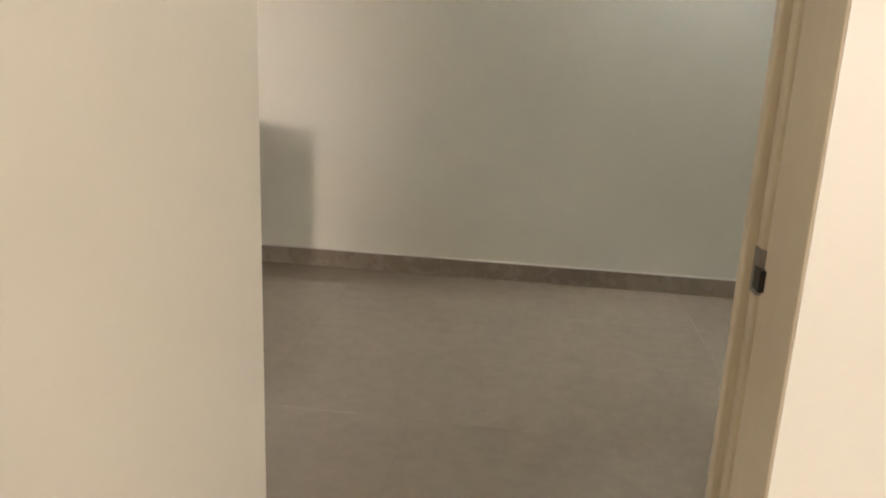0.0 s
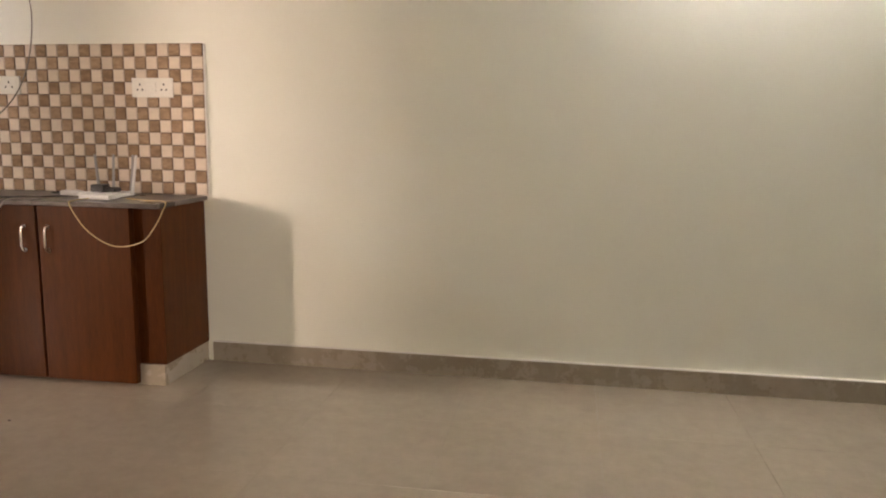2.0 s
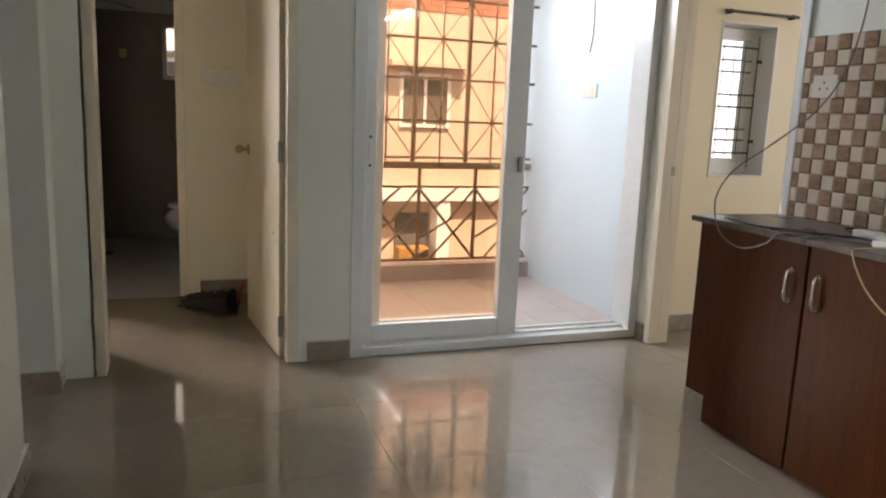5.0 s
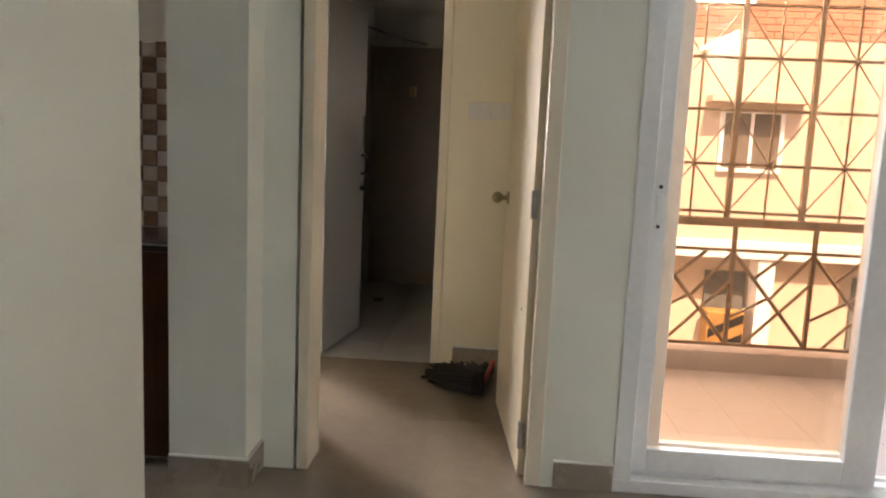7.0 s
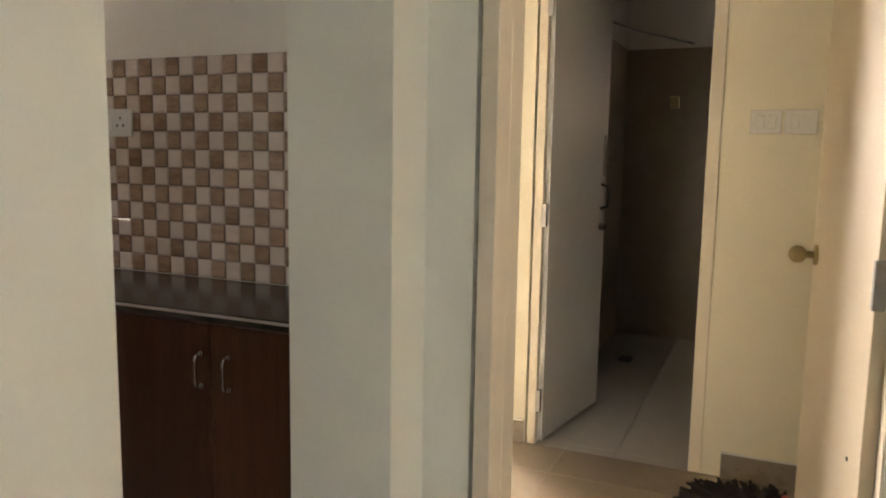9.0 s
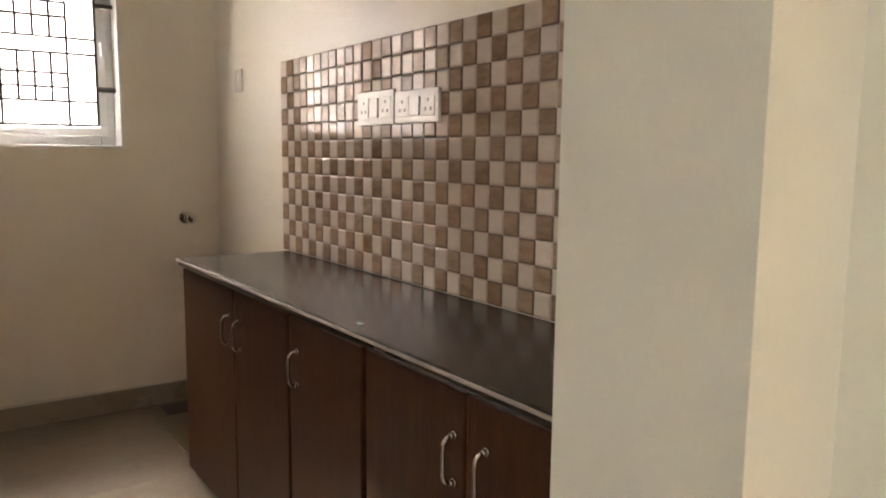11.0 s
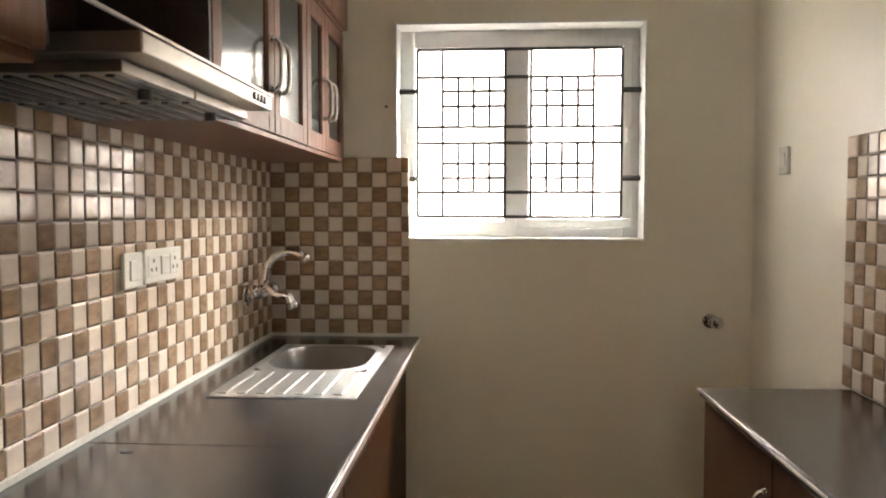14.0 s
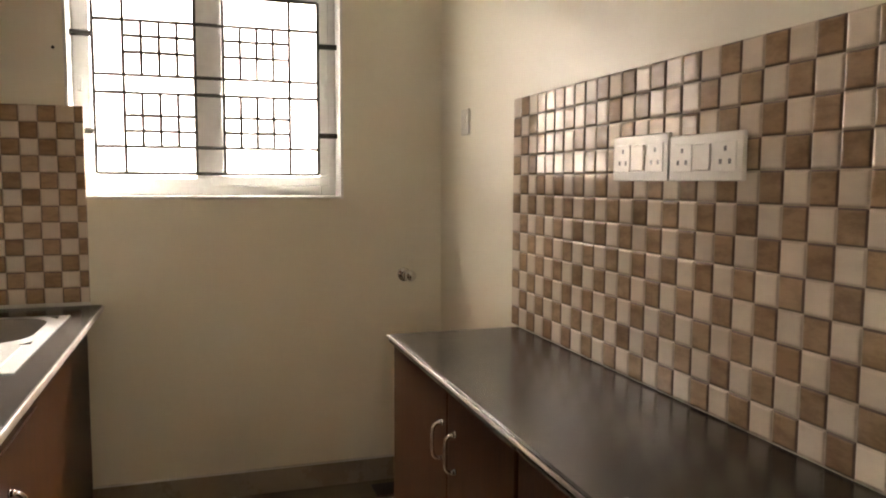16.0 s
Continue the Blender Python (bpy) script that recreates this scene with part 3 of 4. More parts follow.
setting("trim_tile_edge", boxes((-3.425, -3.39, 4.286, 4.2945, 0.0, 2.14)), M_PVC, "white painted door edge beside the tiles", "trim")


# ---------------------------------------------------------------- sliding balcony door
sd = base("door_sliding", (-4.52, 3.45, 0), "white plastic sliding balcony door, one half slid open", "sliding door")
part("sill", boxes((-4.60, -4.425, 2.60, 4.30, 0.002, 0.05), bevel=0.003), M_PVC, sd)
for x in (-4.585, -4.505):
    part("track", boxes((x, x + 0.02, 2.667, 4.243, 0.0505, 0.064)), M_PVC, sd)
part("head", boxes((-4.60, -4.425, 2.60, 4.30, 2.14, 2.20), bevel=0.003), M_PVC, sd)
part("side_frame", boxes((-4.60, -4.425, 2.60, 2.665, 0.05, 2.14), bevel=0.003), M_PVC, sd)
part("side_frame", boxes((-4.60, -4.425, 4.245, 4.30, 0.05, 2.14), bevel=0.003), M_PVC, sd)


def sash(x0, x1, y0, y1, left, right, pane, label):
    """A sliding sash whose upright stiles are left and right metres wide."""
    a, b = y0 + left, y1 - right
    s = part("sash", boxes((x0, x1, y0, a, 0.066, 2.139), (x0, x1, b, y1, 0.066, 2.139), (x0, x1, a, b, 0.066, 0.155), (x0, x1, a, b, 2.05, 2.139), bevel=0.004), M_PVC, sd, label)
    m = (x0 + x1) / 2
    p = part("pane", boxes((m - 0.003, m + 0.003, a - 0.001, b + 0.001, 0.154, 2.051)), pane, s)
    p.visible_shadow = False
    return s


s1 = sash(-4.51, -4.47, 2.667, 3.545, 0.058, 0.118, M_AMBER, "white sash with amber tinted glass")
sash(-4.585, -4.545, 2.70, 3.55, 0.085, 0.10, M_AMBER, "white sash slid behind the other")
part("pull", boxes((-4.47, -4.455, 2.685, 2.707, 1.0, 1.09), bevel=0.003), M_PVC, s1, "white flush pull with two dark screws")
for z in (0.975, 1.115):
    h = bmesh.new()
    rod(h, (-4.471, 2.696, z), (-4.468, 2.696, z), 0.007, 10)
    part("screw", h, M_BLACK, s1)
part("latch", boxes((-4.47, -4.455, 3.50, 3.525, 0.95, 1.03), bevel=0.003), M_GREYPL, s1)

# ---------------------------------------------------------------- balcony grille
gr = base("balcony_grille", (-6.16, 3.5, 0.115), "brown painted steel balcony grille with diamond lattice", "grille")
Y0, Y1 = 2.605, 4.415
for z in (0.145, 0.70, 0.917, 1.187, 1.49, 1.775, 2.06, 2.35, 2.6):
    part("rail", boxes((-6.17, -6.15, Y0, Y1, z - 0.009, z + 0.009), bevel=0.002), M_GRILLE, gr)
part("handrail", boxes((-6.185, -6.135, Y0, Y1, 0.835, 0.885), bevel=0.006), M_GRILLE, gr)
k, POST = 0, 1
y = 2.83
while y < Y1:
    half = 0.015 if k % 2 == POST else 0.006
    part("upright", boxes((-6.16 - half, -6.16 + half, y - half, y + half, 0.886, 2.639), bevel=0.002), M_GRILLE, gr)
    y += 0.2075
    k += 1
levels = (0.917, 1.187, 1.49, 1.775, 2.06, 2.35, 2.6)
for i, (za, zb) in enumerate(zip(levels, levels[1:])):
    y, j = 2.6225, 0
    while y + 0.2 < Y1:
        flip = (i + j) % 2
        bm = bmesh.new()
        rod(bm, (-6.16, y + (0.2075 if flip else 0), za), (-6.16, y + (0 if flip else 0.2075), zb), 0.005, 6)
        part("brace", bm, M_GRILLE, gr)
        y += 0.2075
        j += 1
y, j = 2.61, 0
while y + 0.44 < Y1 + 0.02:
    part("upright", boxes((-6.172, -6.148, y - 0.012, y + 0.012, 0.15, 0.84), bevel=0.002), M_GRILLE, gr)
    bm = bmesh.new()
    rod(bm, (-6.16, y, 0.69), (-6.16, y + 0.45, 0.15), 0.011, 8)
    part("brace", bm, M_GRILLE, gr)
    for a, b in (((0.0, 0.30), (0.22, 0.43)), ((0.10, 0.15), (0.45, 0.52)), ((0.13, 0.54), (0.30, 0.69)), ((0.225, 0.42), (0.45, 0.69))):
        bm = bmesh.new()
        rod(bm, (-6.16, y + a[0], a[1]), (-6.16, y + b[0], b[1]), 0.010, 8)
        part("brace", bm, M_GRILLE, gr)
    y += 0.45
    j += 1


# ---------------------------------------------------------------- switch plates
def plate(name, face, axis, out, a0, a1, z0, z1, modules, label):
    """A switch plate on a wall; modules: r rocker, s socket, b blank, in order along the wall."""
    ob = base(name, (face, (a0 + a1) / 2, z0) if axis == "x" else ((a0 + a1) / 2, face, z0), label, "switch plate", "switch plates")

    def put(a, b, c, e, p0, p1, bev=0.0):
        lo, hi = sorted((face + out * p0, face + out * p1))
        return boxes((lo, hi, a, b, c, e) if axis == "x" else (a, b, lo, hi, c, e), bevel=bev)
    part("plate", put(a0, a1, z0, z1, 0.0, 0.011, 0.003), M_SWITCH, ob)
    n = len(modules)
    pad, w = 0.014, 0
    w = (a1 - a0 - 2 * pad) / n
    hz = (z1 - z0)
    for i, kind in enumerate(modules):
        a = a0 + pad + i * w
        if kind == "r":
            part("rocker", put(a + w * 0.15, a + w * 0.85, z0 + hz * 0.22, z1 - hz * 0.22, 0.011, 0.016, 0.002), M_SWITCH, ob)
        elif kind == "s":
            s = part("socket", put(a + w * 0.05, a + w * 0.95, z0 + hz * 0.2, z1 - hz * 0.2, 0.011, 0.013, 0.001), M_SWITCH, ob)
            for u, v in ((0.5, 0.66), (0.3, 0.4), (0.7, 0.4)):
                c, e = a + w * u, z0 + hz * v
                part("hole", put(c - 0.004, c + 0.004, e - 0.005, e + 0.005, 0.013, 0.0135), M_SWDARK, s)
    return ob


plate("switch_plate", 4.287, "y", -1, -3.323, -3.203, 1.363, 1.455, "s", "small white socket plate on the tiles")
plate("switch_plate", 4.287, "y", -1, -2.572, -2.35, 1.350, 1.446, "srs", "wide white plate with two sockets on the tiles")
plate("switch_plate", -5.90, "x", 1, 1.96, 2.07, 1.37, 1.46, "rr", "cream switch plate on the hall wall")
plate("switch_plate", -5.90, "x", 1, 2.08, 2.19, 1.37, 1.46, "rb", "cream switch plate on the hall wall")
plate("switch_plate", 4.42, "y", -1, -5.42, -5.24, 1.385, 1.475, "r", "white switch plate on the balcony wall")
plate("switch_plate", -4.808, "x", 1, -0.500, -0.270, 1.318, 1.425, "srs", "white plate with sockets on the checked tiles")
plate("switch_plate", -4.808, "x", 1, -0.265, -0.030, 1.318, 1.415, "srs", "white plate with sockets and rockers on the tiles")
plate("switch_plate", -4.823, "x", 1, -1.70, -1.62, 1.50, 1.60, "r", "small white switch on the cream kitchen wall")
plate("switch_plate", -2.812, "x", -1, -0.767, -0.668, 1.165, 1.258, "r", "white switch beside the sink counter sockets")
plate("switch_plate", -2.812, "x", -1, -1.013, -0.780, 1.168, 1.262, "srs", "white plate with sockets above the sink counter")

# ---------------------------------------------------------------- living room cabinet


def bow_handle(parent, p, axis, out, length=0.11, stand=0.03, r=0.007, level=False, metal=None):
    """A bow handle on two flared feet whose middle is at p; out: the way it stands off, along the axis."""
    o = Vector((out, 0, 0)) if axis == "x" else Vector((0, out, 0))
    u = Vector((0, 0, 1))
    if level:
        u = Vector((0, 1, 0)) if axis == "x" else Vector((1, 0, 0))
    p, h = Vector(p), length / 2
    k = [p - u * h, p - u * h * 0.97 + o * stand * 0.6, p - u * h * 0.7 + o * stand, p + o * stand * 1.05, p + u * h * 0.7 + o * stand, p + u * h * 0.97 + o * stand * 0.6, p + u * h]
    bm = tube(curve_points(k, 5), r, 8)
    for q in (p - u * h, p + u * h):
        rod(bm, q, q + o * 0.004, r * 1.7, 12)
        rod(bm, q + o * 0.004, q + o * stand * 0.5, r * 1.45, 10, r)
    return part("handle", bm, metal or M_CHROME, parent, "curved chrome bow handle", smooth=True)


cb = base("base_cabinet", (-2.8, 4.05, 0), "dark red brown laminate cabinet with two doors", "cabinet")
part("body", boxes((-3.43, -2.215, 3.876, 4.298, 0.102, 0.8405), bevel=0.002), M_WOOD, cb)
part("plinth", boxes((-3.425, -2.22, 3.866, 4.298, 0.001, 0.101), bevel=0.002), M_SKIRT, cb, "beige tiled plinth")
for a, b, hx in ((-3.265, -2.818, -2.88), (-2.808, -2.345, -2.757)):
    dr = part("door", boxes((a, b, 3.835, 3.8745, 0.012, 0.839), bevel=0.003), M_WOOD, cb)
    bow_handle(dr, (hx, 3.835, 0.685), "y", -1, 0.112, 0.022, 0.0065)
ct = base("countertop", (-2.8, 4.05, 0.841), "grey brown polished stone top of two slabs on the cabinet", "countertop")
part("slab", boxes((-3.431, -2.822, 3.82, 4.298, 0.841, 0.8645), bevel=0.004), M_GREYSTONE, ct)
part("slab", boxes((-2.8205, -2.195, 3.82, 4.298, 0.841, 0.863), bevel=0.004), M_GREYSTONE, ct)

# router and clutter on it
rt = base("wifi_router", (-2.63, 4.13, 0.863), "white internet router with upright grey antennas", "router")
bm = boxes((-2.75, -2.53, 4.05, 4.20, 0.8635, 0.885), bevel=0.008)
part("body", bm, M_WHITEPL, rt)
for x, yy, lean, mat in ((-2.735, 4.205, -0.015, M_GREYPL), (-2.66, 4.21, 0.01, M_GREYPL), (-2.56, 4.205, 0.02, M_GREYPL), (-2.525, 4.16, 0.03, M_WHITEPL)):
    bm = bmesh.new()
    rod(bm, (x, yy, 0.87), (x + lean, yy, 1.065), 0.008, 8, 0.006)
    part("antenna", bm, mat, rt)
solo("modem_box", boxes((-2.66, -2.50, 3.93, 4.02, 0.8635, 0.887), bevel=0.006), M_WHITEPL, "small white modem box lying on the stone top", "modem")
solo("power_adapter", boxes((-2.86, -2.76, 4.07, 4.12, 0.8635, 0.89), bevel=0.006), M_WHITEPL, "white power adapter beside the router", "adapter")
solo("plug_adapter", boxes((-2.70, -2.63, 4.08, 4.14, 0.886, 0.922), (-2.63, -2.575, 4.09, 4.15, 0.886, 0.908), bevel=0.006), M_BLACK, "black plug lying on the router", "plug")
solo("black_cable", tube(curve_points([(-3.32, 3.90, 0.868), (-3.1, 3.86, 0.868), (-2.95, 3.93, 0.868), (-2.80, 4.02, 0.868), (-2.72, 4.03, 0.868), (-2.60, 4.10, 0.890), (-2.62, 4.22, 0.868), (-2.85, 4.24, 0.868), (-3.0, 4.2, 0.868), (-2.87, 4.10, 0.868)]), 0.0035), M_BLACK, "thin black cable curling over the stone top", "cable", smooth=True)
solo("yellow_cable", tube(curve_points([(-2.60, 3.96, 0.868), (-2.615, 3.84, 0.868), (-2.61, 3.797, 0.85), (-2.53, 3.793, 0.74), (-2.40, 3.79, 0.672), (-2.27, 3.80, 0.69), (-2.20, 3.798, 0.76), (-2.165, 3.81, 0.83), (-2.185, 3.87, 0.869), (-2.30, 3.92, 0.868), (-2.45, 3.99, 0.868)]), 0.0026), M_CABLE_Y, "yellowed cable hanging in a loop before the cabinet", "cable", smooth=True)
solo("hanging_cable", tube(curve_points([(-3.16, 4.285, 2.74), (-3.15, 4.275, 2.4), (-3.13, 4.27, 2.0), (-3.10, 4.27, 1.75), (-3.13, 4.25, 1.5), (-3.20, 4.2, 1.32), (-3.27, 4.05, 1.17), (-3.30, 3.9, 1.06), (-3.27, 3.80, 0.95), (-3.22, 3.79, 0.83), (-3.10, 3.79, 0.785), (-2.98, 3.795, 0.82), (-2.93, 3.82, 0.868), (-2.80, 3.93, 0.868), (-2.66, 3.985, 0.870)]), 0.0033), M_CABLE_W, "pale cable hanging from the ceiling to the modem", "cable", smooth=True)

# tube lamp on the living room wall
tl = base("tube_light", (0.4, 4.27, 2.35), "lit white tube lamp fixed high on the wall", "tube light")
part("batten", boxes((-0.22, 1.02, 4.262, 4.298, 2.335, 2.385), bevel=0.004), M_WHITEPL, tl)
bm = bmesh.new()
rod(bm, (-0.18, 4.24, 2.34), (0.98, 4.24, 2.34), 0.014, 14)
part("tube", bm, M_TUBE, tl, "glowing tube", smooth=True)
for x in (-0.195, 0.995):
    part("holder", boxes((x - 0.016, x + 0.016, 4.222, 4.262, 2.32, 2.37), bevel=0.003), M_WHITEPL, tl)

solo("balcony_cable", tube(curve_points([(-5.40, 4.413, 2.63), (-5.37, 4.412, 2.3), (-5.34, 4.412, 2.0), (-5.33, 4.41, 1.8), (-5.36, 4.41, 1.68)]), 0.004), M_CABLE_W, "thin grey cable hanging down the balcony wall", "cable", smooth=True)

# ---------------------------------------------------------------- hall and bathroom things
br = base("broom", (-5.52, 1.99, 0), "dark brown soft broom lying on the hall floor", "broom")
bm = bmesh.new()
rng = random.Random(4)
for i in range(620):
    a = rng.uniform(-0.55, 0.55)
    L = rng.uniform(0.22, 0.36)
    s = Vector((-5.36 + rng.uniform(-0.03, 0.03), 2.09 + rng.uniform(-0.03, 0.03), rng.uniform(0.02, 0.12)))
    e = s + Vector((-math.cos(a + 0.35) * L, -math.sin(a + 0.35) * L, 0))
    e.z = rng.uniform(0.008, 0.08)
    rod(bm, s, e, 0.008, 4, 0.0065)
part("bristles", bm, M_BRISTLE, br, "dark brown soft bristles")
bm = bmesh.new()
rod(bm, (-5.38, 2.12, 0.07), (-5.335, 2.16, 0.20), 0.012, 12)
part("handle", bm, M_RED, br, "red plastic handle", smooth=True)

wc = base("toilet", (-7.35, 2.08, 0), "white ceramic toilet in the dark bathroom", "toilet")
bm = bmesh.new()
bmesh.ops.create_uvsphere(bm, u_segments=24, v_segments=14, radius=1, matrix=Matrix.Translation((-7.35, 1.98, 0.30)) @ Matrix.Diagonal((0.19, 0.27, 0.13, 1)))
rod(bm, (-7.35, 2.02, -0.012), (-7.35, 2.02, 0.28), 0.13, 20, 0.15)
part("bowl", bm, M_CERAMIC, wc, smooth=True)
bm = bmesh.new()
bmesh.ops.create_cone(bm, cap_ends=True, segments=28, radius1=1, radius2=0.95, depth=0.03, matrix=Matrix.Translation((-7.35, 1.98, 0.42)) @ Matrix.Diagonal((0.19, 0.25, 1, 1)))
part("lid", bm, M_CERAMIC, wc, smooth=True)
part("tank", boxes((-7.54, -7.16, 2.20, 2.378, 0.40, 0.78), bevel=0.02), M_CERAMIC, wc)
solo("floor_drain", boxes((-7.62, -7.50, 1.22, 1.30, -0.0118, -0.006), bevel=0.001), M_BLACK, "dark floor drain in the bathroom tiles", "drain")
solo("towel_hook", boxes((-8.298, -8.27, 1.36, 1.42, 1.62, 1.70), bevel=0.004), M_BRASS, "small metal hook on the bathroom wall", "hook")
solo("bathroom_cable", tube(curve_points([(-6.9, 1.06, 2.06), (-7.0, 1.09, 2.10), (-7.2, 1.14, 2.05), (-7.6, 1.25, 2.04), (-8.25, 1.5, 2.05)]), 0.008), M_BLACK, "loose dark cable strung across the bathroom", "cable", smooth=True)
bw = base("window_bathroom", (-8.36, 1.91, 1.45), "small white bathroom window", "window", kind="structure")
part("frame", boxes((-8.38, -8.34, 1.72, 1.76, 1.45, 1.95), (-8.38, -8.34, 2.06, 2.1, 1.45, 1.95), (-8.38, -8.34, 1.76, 2.06, 1.45, 1.49), (-8.38, -8.34, 1.76, 2.06, 1.91, 1.95)), M_PVC, bw)

setting("trim_bathroom_upper_west", boxes((-8.3, -8.296, 1.05, 2.38, 2.03, 2.74)), M_CEIL, "white painted upper bathroom wall above the tiles", "trim")
setting("trim_bathroom_upper_south", boxes((-8.296, -6.02, 1.05, 1.054, 2.03, 2.74)), M_CEIL, "white painted upper bathroom wall above the tiles", "trim")
for x, y, r in ((-2.52, 2.62, 0.007), (-2.36, 2.9, 0.005), (-2.2, 2.76, 0.004), (-2.62, 3.35, 0.006)):
    bm = bmesh.new()
    bmesh.ops.create_icosphere(bm, subdivisions=1, radius=r, matrix=Matrix.Translation((x, y, r * 0.5)) @ Matrix.Diagonal((1.3, 1, 0.5, 1)))
    solo("dirt_crumb", bm, M_BRISTLE, "tiny dark crumb of dirt on the polished floor", "crumb", "crumbs on the floor")

# ---------------------------------------------------------------- back bedroom window
w = base("window_bedroom", (-4.66, 4.97, 0.935), "white plastic window behind a dark bar grille", "window", kind="structure")
part("reveal_trim", boxes((-4.715, -4.494, 4.757, 4.769, 0.935, 1.83), (-4.715, -4.494, 5.153, 5.165, 0.935, 1.83), (-4.715, -4.494, 4.769, 5.153, 0.935, 0.947), (-4.715, -4.494, 4.769, 5.153, 1.818, 1.83), bevel=0.002), M_PVC, w, "white painted reveal")
part("frame", boxes((-4.69, -4.635, 4.769, 4.80, 0.947, 1.818), (-4.69, -4.635, 5.10, 5.153, 0.947, 1.818), (-4.69, -4.635, 4.80, 5.10, 0.947, 1.012), (-4.69, -4.635, 4.80, 5.10, 1.745, 1.818), bevel=0.004), M_PVC, w)
part("sash", boxes((-4.668, -4.65, 5.06, 5.10, 1.012, 1.745), (-4.668, -4.65, 4.80, 5.06, 1.012, 1.04), bevel=0.003), M_PVC, w)
p = part("pane", boxes((-4.664, -4.659, 4.799, 5.061, 1.011, 1.746)), M_CLEAR, w)
p.visible_shadow = False
for z, end in ((1.70, 5.125), (1.625, 5.08), (1.557, 5.08), (1.423, 5.125), (1.350, 5.125), (1.218, 5.08), (1.152, 5.08), (1.075, 5.125)):
    bm = bmesh.new()
    rod(bm, (-4.60, 4.79, z), (-4.60, end, z), 0.0055, 6)
    part("grille_bar", bm, M_BLACK, w)
for yv in (4.79, 4.87, 4.95, 5.03, 5.125):
    bm = bmesh.new()
    rod(bm, (-4.60, yv, 1.06 if yv < 5.1 else 0.99), (-4.60, yv, 1.71 if yv < 5.1 else 1.77), 0.003, 6)
    part("grille_bar", bm, M_BLACK, w)
for z in (1.624, 1.146):
    part("lug", boxes((-4.608, -4.592, 5.125, 5.153, z - 0.008, z + 0.008)), M_BLACK, w, "black fixing lug")
cr = base("curtain_rod", (-4.46, 4.98, 1.89), "thin black curtain rod above the bedroom window", "curtain rod")
bm = bmesh.new()
rod(bm, (-4.46, 4.74, 1.879), (-4.46, 5.27, 1.879), 0.008, 10)
part("rod", bm, M_BLACK, cr)
for yv in (4.78, 5.23):
    part("bracket", boxes((-4.5, -4.455, yv - 0.006, yv + 0.006, 1.866, 1.891)), M_BLACK, cr)

# ---------------------------------------------------------------- kitchen: window
w = base("window_kitchen", (-3.864, -2.1, 1.242), "white plastic two-pane window behind a black steel grille", "window", kind="structure")
X0, X1, Z0, Z1 = -4.388, -3.34, 1.242, 2.154
part("reveal_trim", boxes((X0, X0 + 0.012, -2.205, -1.984, Z0, Z1), (X1 - 0.012, X1, -2.205, -1.984, Z0, Z1), (X0 + 0.012, X1 - 0.012, -2.205, -1.984, Z0, Z0 + 0.012), (X0 + 0.012, X1 - 0.012, -2.205, -1.984, Z1 - 0.012, Z1), bevel=0.003), M_PVC, w)
part("frame", boxes((X0 + 0.012, -4.31, -2.16, -2.10, Z0 + 0.012, Z1 - 0.012), (-3.415, X1 - 0.012, -2.16, -2.10, Z0 + 0.012, Z1 - 0.012), (-4.31, -3.415, -2.16, -2.10, Z0 + 0.012, 1.325), (-4.31, -3.415, -2.16, -2.10, 2.07, Z1 - 0.012), bevel=0.004), M_PVC, w)
part("meeting_stile", boxes((-3.91, -3.80, -2.15, -2.105, 1.325, 2.07), bevel=0.004), M_PVC, w)
part("sash", boxes((-4.345, -3.86, -2.102, -2.085, 1.295, 1.335), (-4.345, -4.305, -2.102, -2.085, 1.335, 2.10), (-4.305, -3.86, -2.102, -2.085, 2.065, 2.10), bevel=0.004), M_PVC, w)
for a, b in ((-4.312, -3.908), (-3.802, -3.413)):
    p = part("pane", boxes((a, b, -2.132, -2.127, 1.323, 2.072)), M_CLEAR, w)
    p.visible_shadow = False
part("latch", boxes((-3.385, -3.37, -2.10, -2.085, 1.66, 1.72), bevel=0.003), M_PVC, w)
part("latch", boxes((-4.335, -4.32, -2.085, -2.07, 1.66, 1.72), bevel=0.003), M_PVC, w)
GY = -2.06
gx = lambda u: -3.428 - (u - 680) * 0.002459
gz = lambda v: 2.059 - (v - 100) * 0.002444


def bar(a, b, r=0.0074):
    bm = bmesh.new()
    rod(bm, a, b, r, 6)
    return part("grille_bar", bm, M_BLACK, w)


for v in (102, 150, 236, 264, 350, 393):
    bar((gx(681), GY, gz(v)), (gx(1033), GY, gz(v)))
for u in (681, 725, 833, 878, 985, 1033):
    bar((gx(u), GY, gz(102)), (gx(u), GY, gz(393)))
for u0, u1 in ((725, 833), (878, 985)):
    for v in (174, 200, 300, 325):
        bar((gx(u0), GY, gz(v)), (gx(u1), GY, gz(v)))
    for f in (0.25, 0.5, 0.75):
        u = u0 + (u1 - u0) * f
        bar((gx(u), GY, gz(150)), (gx(u), GY, gz(236)))
        bar((gx(u), GY, gz(264)), (gx(u), GY, gz(350)))
for v in (174, 326):
    bar((X1 - 0.012, GY, gz(v)), (gx(681), GY, gz(v)), 0.011)
    bar((gx(1033), GY, gz(v)), (X0 + 0.012, GY, gz(v)), 0.011)

